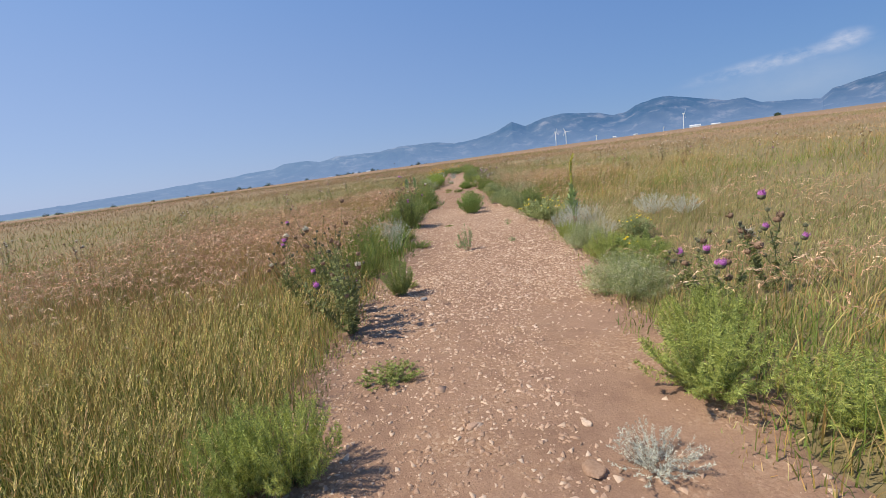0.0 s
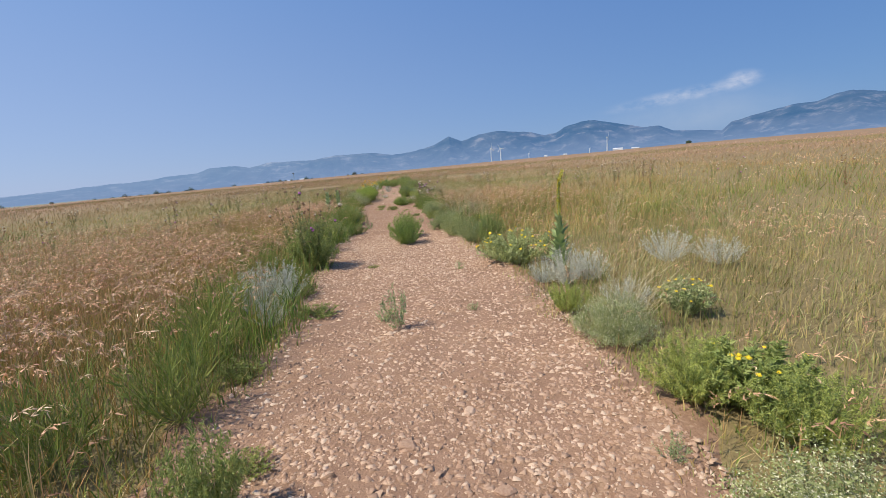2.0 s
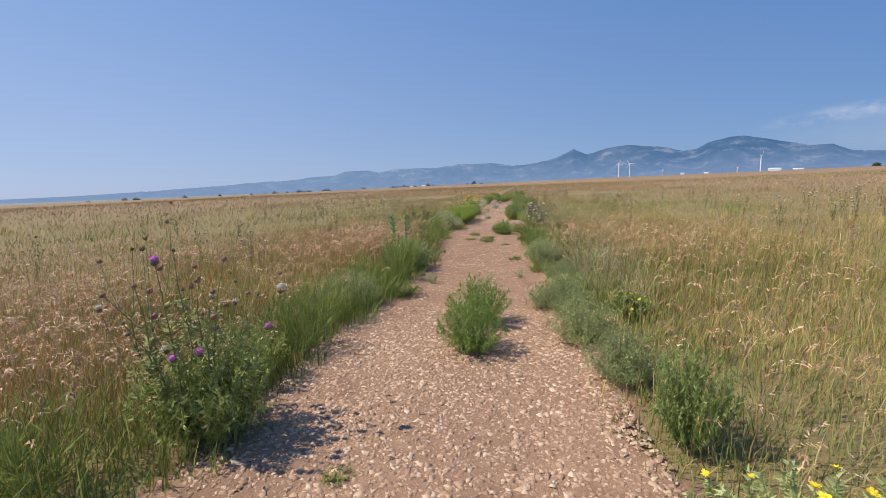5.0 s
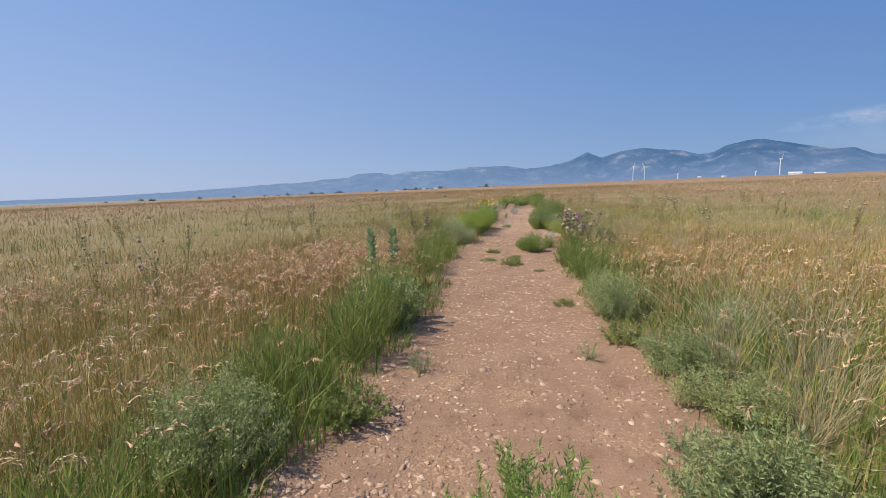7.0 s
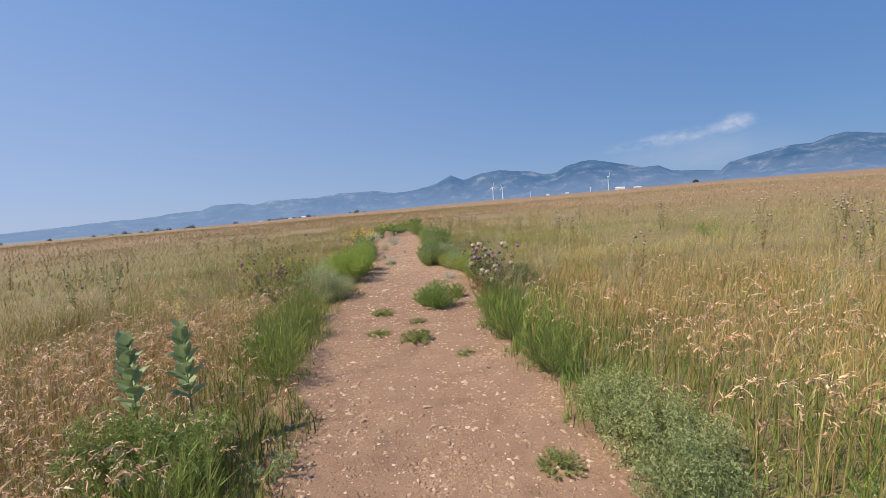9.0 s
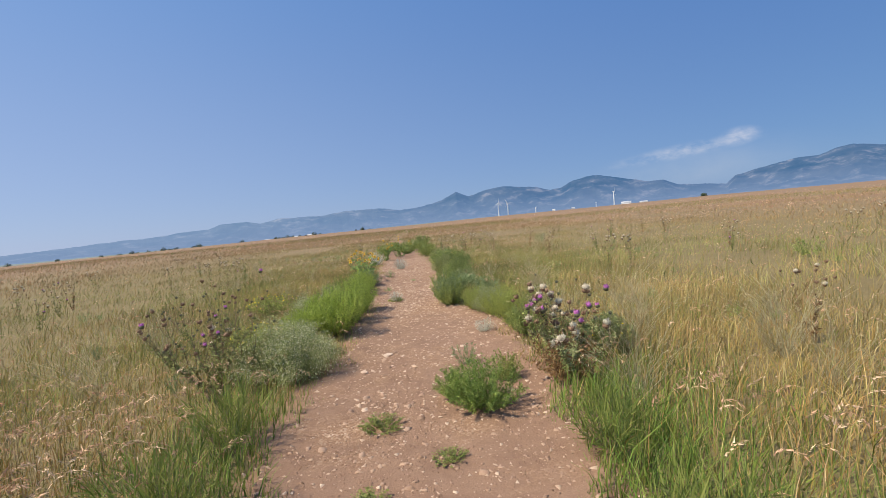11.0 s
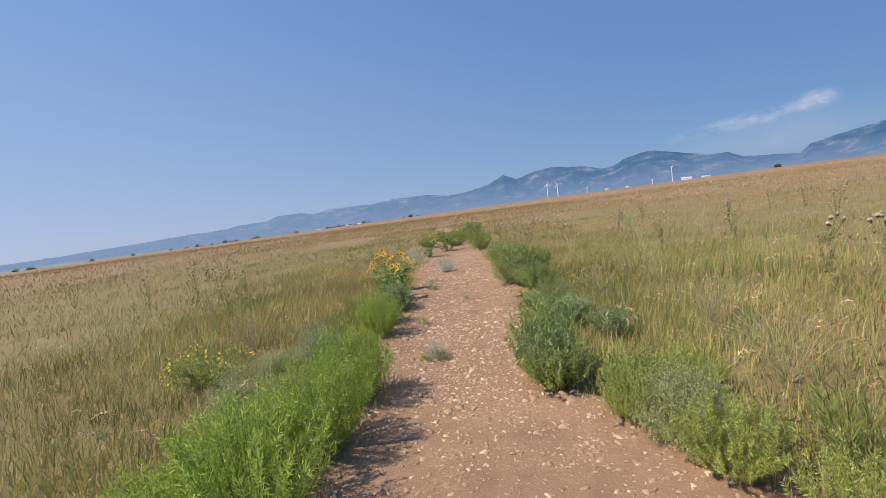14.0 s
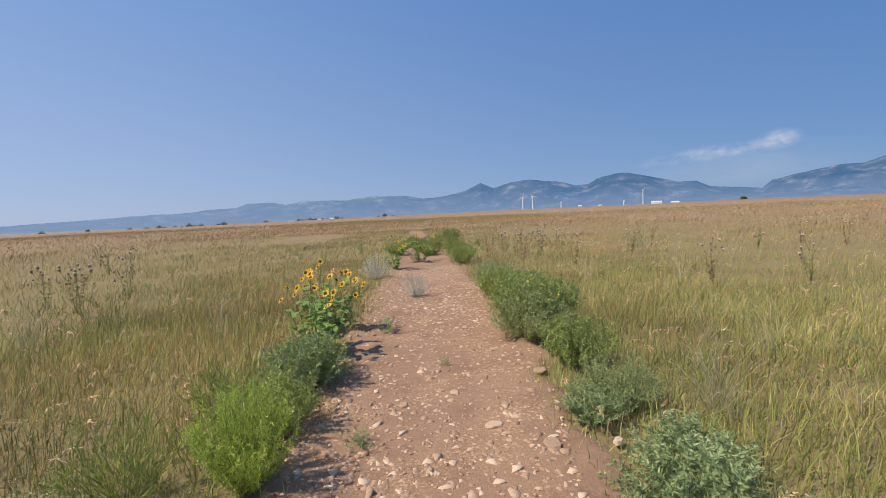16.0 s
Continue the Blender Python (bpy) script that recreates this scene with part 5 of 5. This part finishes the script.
trees = [far_tree(700 + i, 1.0 * hh, ww) for i, (hh, ww) in enumerate([(7.5, 4.0), (6.5, 3.2), (8.5, 4.2), (6.0, 4.5)])]
seen = set()
tr = np.random.RandomState(77)
TREE_AZ = [-30.6, -29.9, -29.2, -28.6, -28.0, -26.3, -25.8, -25.4, -21.3, -17.6, -17.1, -16.7, -16.2, -15.6, -14.8, -14.2, -13.1, -12.4, -34.6, -33.1, -32.0, -31.5,
           -41.5, -46.0, -47.0, -8.0, -7.2, -6.2, -50.0, -38.0]
for i, az in enumerate(TREE_AZ):
    r = 690 + 60 * tr.uniform(-1, 1)
    x, y, z = far_spot(az, r)
    sc = tr.uniform(0.75, 1.1) * (1.0 if az in (-25.8, -21.3, -46.0) else 0.74)
    m = Matrix.Translation((x, y, z)) @ Matrix.Rotation(i * 1.3, 4, "Z") @ Matrix.Diagonal((sc * 1.2, sc * 1.2, sc, 1))
    src = trees[i % 4]
    if src.name not in seen:
        seen.add(src.name)
        src.matrix_world = m
    else:
        copy_thing(src, m).scale = (sc * 1.2, sc * 1.2, sc)
x, y, z = far_spot(33.4, 420)
lone = far_tree(720, 2.6, 2.0)
lone.matrix_world = Matrix.Translation((x, y, z))
tagged(lone, "dark lone shrub on the field edge", "shrub")

# ---------------------------------------------------------------- meadow, round the placed plants
meadow("grass", "waist-high mixed dry and green prairie grass beside the path", 320000, -7.5, 8.5, -1.5, 38, -0.05, 4.8, 0.48, 0.0064, 61, 88000, 17, 0.031, floor=0.30)
meadow("grass", "short green and straw undergrowth between the grass stalks", 190000, -5.2, 6.4, -1.0, 34, -0.12, 4.2, 0.24, 0.0085, 64, 0, 0, 0, 1, 0.5)
meadow("grass", "short bristly grass with golden seed spikes at the trail start", 52000, -4.2, 0.7, -2.4, 4.7, -0.06, 3.6, 0.36, 0.006, 68, 27000, 11, 0.019, floor=0.5, upright=True)
meadow("grass", "fallen straw and bent stems low in the grass", 75000, -6.5, 7.0, 2, 34, 0.1, 5.0, 0.17, 0.0055, 73, 0, 0, 0, 2, 0.6, fallen=2.4)
meadow("grass", "deep green grass standing close along the path edge", 31000, -3.0, 0.9, 6.2, 20.6, -0.05, 0.75, 0.50, 0.0080, 69, 0, 0, 0, 2, 0.3, 0.85)
meadow("grass", "deep green grass along the sunny path edge", 9000, 0.6, 3.4, 15.6, 20.4, -0.05, 0.55, 0.48, 0.0080, 70, 0, 0, 0, 2, 0.3, 0.8)
meadow("grass", "dry tan prairie grass beyond the path margin", 200000, -13, 14, -6, 48, 4.4, 10, 0.48, 0.0105, 66, 60000, 6, 0.040, 1)
meadow("grass", "dry tan prairie grass away from the path", 130000, -25, 26, -8, 60, 9.6, 21, 0.48, 0.018, 62, 50000, 4, 0.060, 1)
meadow("grass", "dry grass closing over the far end of the path", 40000, -7, 7, 37.5, 62, 0.0, 5.5, 0.44, 0.018, 65, 10000, 5, 0.05, 1)
meadow("grass", "tan prairie grass on the far rise", 75000, -26, 24, 58, 130, -1.0, 21, 0.46, 0.045, 67, 20000, 3, 0.11, 1)
meadow("grass", "distant dry prairie grass", 130000, -85, 85, 10, 130, 20, 90, 0.50, 0.05, 63, 42000, 3, 0.14, 1)

# ---------------------------------------------------------------- stones on the trail
k = Mat("pale_stone")
info = k.n.new("ShaderNodeObjectInfo")
geo = k.n.new("ShaderNodeNewGeometry")
add = k.n.new("ShaderNodeMath")
add.operation = "ADD"
k.link(info.outputs["Random"], add.inputs[0])
k.link(geo.outputs["Random Per Island"], add.inputs[1])
fracn = k.n.new("ShaderNodeMath")
fracn.operation = "FRACT"
k.link(add.outputs[0], fracn.inputs[0])
col = k.ramp(fracn.outputs[0], [(0.0, (0.23, 0.125, 0.075)), (0.35, (0.35, 0.21, 0.14)), (0.75, (0.49, 0.325, 0.225)), (1.0, (0.70, 0.54, 0.41))])
grain = k.noise(60, 5, 0.7)
col = k.mix(0.35, col, k.ramp(grain, [(0.3, (0.25, 0.155, 0.10)), (0.7, (0.58, 0.43, 0.31))]))
k.base(col, 0.85)
k.bump(grain, 0.4, 0.006)
STONE = k.m
M_DARKROCK = plain_material("grey_rock", (0.13, 0.12, 0.12), (0.27, 0.25, 0.25), 30, 0.8)


def stone_shape(rng):
    """An angular flat chip: eight uneven corners with the top pulled in."""
    c = np.array([(-1, -1, 0), (1, -1, 0), (1, 1, 0), (-1, 1, 0), (-0.7, -0.7, 1), (0.7, -0.7, 1), (0.7, 0.7, 1), (-0.7, 0.7, 1)], float)
    c = c + rng.uniform(-0.38, 0.38, c.shape) * np.array([1, 1, 0.6])
    return c * np.array([1, rng.uniform(0.5, 0.95), 1])


PRISM = np.array([3, 4, 5, 0, 1, 4, 3, 1, 2, 5, 4, 2, 0, 3, 5])
BOXF = np.array([4, 5, 6, 7, 0, 1, 5, 4, 1, 2, 6, 5, 2, 3, 7, 6, 3, 0, 4, 7])
sr = np.random.RandomState(801)
shapes = np.array([stone_shape(sr) for _ in range(24)])


wedges = []
for _ in range(40):
    t3 = np.sort(sr.uniform(0, 1, 3)) * 1.2 + np.array([0, 2.0, 4.0])
    tri = np.stack([np.cos(t3), np.sin(t3) * sr.uniform(0.6, 1.0), np.zeros(3)], -1) * sr.uniform(0.9, 1.4)
    top = tri * 0.72 + np.array([0, 0, 1]) + sr.uniform(-0.2, 0.2, (3, 3))
    wedges.append(np.concatenate([tri, top]))
wedges = np.array(wedges)


def trail_spots(n, rng, y0, y1, spread=1.0):
    y = rng.uniform(y0, y1, n)
    u = rng.uniform(-1, 1, n)
    x = trail_x(y) + u * (trail_half(y) + 0.12) * spread
    early = rng.uniform(0, 1, n) < np.clip((y - y0) / 1.8, 0, 1)
    grit = np.interp(y, [0, 3.5, 5, 10, 11.5, 13.5, 18.5, 20, 24, 25, 30], [0.85, 0.9, 0.95, 0.9, 0.8, 0.60, 0.40, 0.75, 0.6, 0.6, 0.75])
    grit = grit * np.clip(0.82 + 0.8 * smooth_noise(x * 1.7, y * 1.1, 91), 0.2, 1.4) * np.where((y < 4) & (u > 0.35), 0.25, 1.0)
    keep = early & (rng.uniform(0, 1, n) < np.clip(grit, 0.05, 1))
    return x[keep], y[keep]


def trail_top(x, y):
    return ground_z(x, y) + 0.010 + 0.009 * smooth_noise(x * 2.2, y * 2.2, 5)


def gravel(n, y0, y1, lo, hi, seed, label, mat=STONE):
    rng = np.random.RandomState(seed)
    x, y = trail_spots(n, rng, y0, y1)
    m = len(x)
    sz = lo + (hi - lo) * rng.uniform(0, 1, m) ** 1.8
    sh = wedges[rng.randint(0, 40, m)]
    a = rng.uniform(0, 6.28, m)
    ca, sa = np.cos(a)[:, None], np.sin(a)[:, None]
    tx, tz = rng.normal(0, 0.18, (m, 1)), rng.normal(0, 0.18, (m, 1))
    X, Y, Z = sh[..., 0] * sz[:, None] / 2, sh[..., 1] * sz[:, None] / 2, sh[..., 2] * sz[:, None] * 0.22
    Z = Z + X * tx + Y * tz
    V = np.stack([x[:, None] + X * ca - Y * sa, y[:, None] + X * sa + Y * ca, trail_top(x, y)[:, None] + Z - 0.04 * sz[:, None]], -1)
    F = (np.arange(m)[:, None] * 6 + PRISM[None]).ravel()
    ob = mesh_object("gravel", V.reshape(-1, 3), F, np.tile([3, 4, 4, 4], m), mat, parent=trail)
    tagged(ob, label, kind="stuff")


gravel(48000, -0.6, 36, 0.012, 0.046, 811, "loose pinkish gravel chips")
gravel(30000, -0.6, 26, 0.006, 0.014, 812, "fine pinkish grit")

gravel(26000, 3.4, 12.4, 0.015, 0.050, 815, "dense pinkish gravel chips")
gravel(60000, 11.5, 21.5, 0.008, 0.026, 816, "crumbs of dry reddish soil", SOIL)
gravel(2400, 23.6, 33, 0.035, 0.085, 813, "flat sandstone chips")
gravel(9000, 0.3, 5.2, 0.010, 0.042, 817, "loose stones on the packed dirt")
gravel(1500, 4.0, 24, 0.035, 0.075, 814, "scattered sandstone chips")

# single stones that can be told apart
data = []
for sh in shapes:
    ob = mesh_object("stone", sh * np.array([0.5, 0.5, 0.26]), BOXF, np.full(5, 4), STONE)
    data.append(ob.data)
    bpy.data.objects.remove(ob)
rng = np.random.RandomState(820)
sx, sy = trail_spots(900, rng, 2.0, 31)
sx, sy = sx[:300], sy[:300]
zt = trail_top(sx, sy)
for i in range(len(sx)):
    size = 0.034 + 0.032 * rng.uniform() ** 2
    ob = new("stone", data[i % 24])
    ob.parent = trail
    ob.matrix_local = Matrix.LocRotScale(Vector((sx[i], sy[i], zt[i] - 0.06 * size)), Euler((rng.normal(0, 0.15), rng.normal(0, 0.15), rng.uniform(0, 6.28))), Vector((size, size, size)))

# larger rocks half sunk in the path


def rock(x, y, size, flat, label, seed, mat=STONE):
    bm = bmesh.new()
    bmesh.ops.create_icosphere(bm, subdivisions=3, radius=0.5)
    for v in bm.verts:
        p = v.co * 3.1 + Vector((seed * 3.7, 0, 0))
        v.co *= 1 + 0.30 * noise.noise(p * 0.8) + 0.10 * noise.noise(p * 2.2)
        v.co.z = max(v.co.z, -0.2) if v.co.z < 0 else min(v.co.z, 0.32 + 0.08 * noise.noise(p))
    me = bpy.data.meshes.new("rock")
    bm.to_mesh(me), bm.free()
    me.materials.append(mat)
    ob = tagged(new("rock", me), label, "rock")
    ob.matrix_world = Matrix.LocRotScale(Vector((x, y, float(trail_top(np.array([x]), np.array([y]))[0]) + 0.04 * size)), Euler((0, 0, seed * 1.9)), Vector((size, size * 0.7, size * flat)))


ROCKS = [(1.45, 1.72, 0.13, 0.4), (0.92, 2.1, 0.07, 0.6), (0.93, 4.95, 0.11, 0.4), (1.28, 5.2, 0.09, 0.35), (1.35, 4.55, 0.09, 0.4), (1.5, 2.05, 0.06, 0.5), (1.33, 1.55, 0.06, 0.5),
         (1.55, 11.95, 0.11, 0.5), (1.62, 11.3, 0.07, 0.5), (-0.24, 21.6, 0.13, 0.3), (-0.45, 21.0, 0.1, 0.4), (0.82, 27.85, 0.16, 0.3),
         (-0.75, 26.0, 0.10, 0.7), (0.62, 26.6, 0.15, 0.3), (0.3, 26.9, 0.13, 0.3), (0.05, 27.5, 0.1, 0.4), (1.02, 26.6, 0.08, 0.6), (0.5, 28.6, 0.12, 0.3), (-0.35, 27.3, 0.1, 0.35)]
for i, (x, y, s, fl) in enumerate(ROCKS):
    rock(x, y, s, fl, "flat pinkish sandstone piece bedded in the path", i + 1)
rock(0.41, 4.35, 0.085, 0.8, "dark grey rock at the thistle's foot", 40, M_DARKROCK)
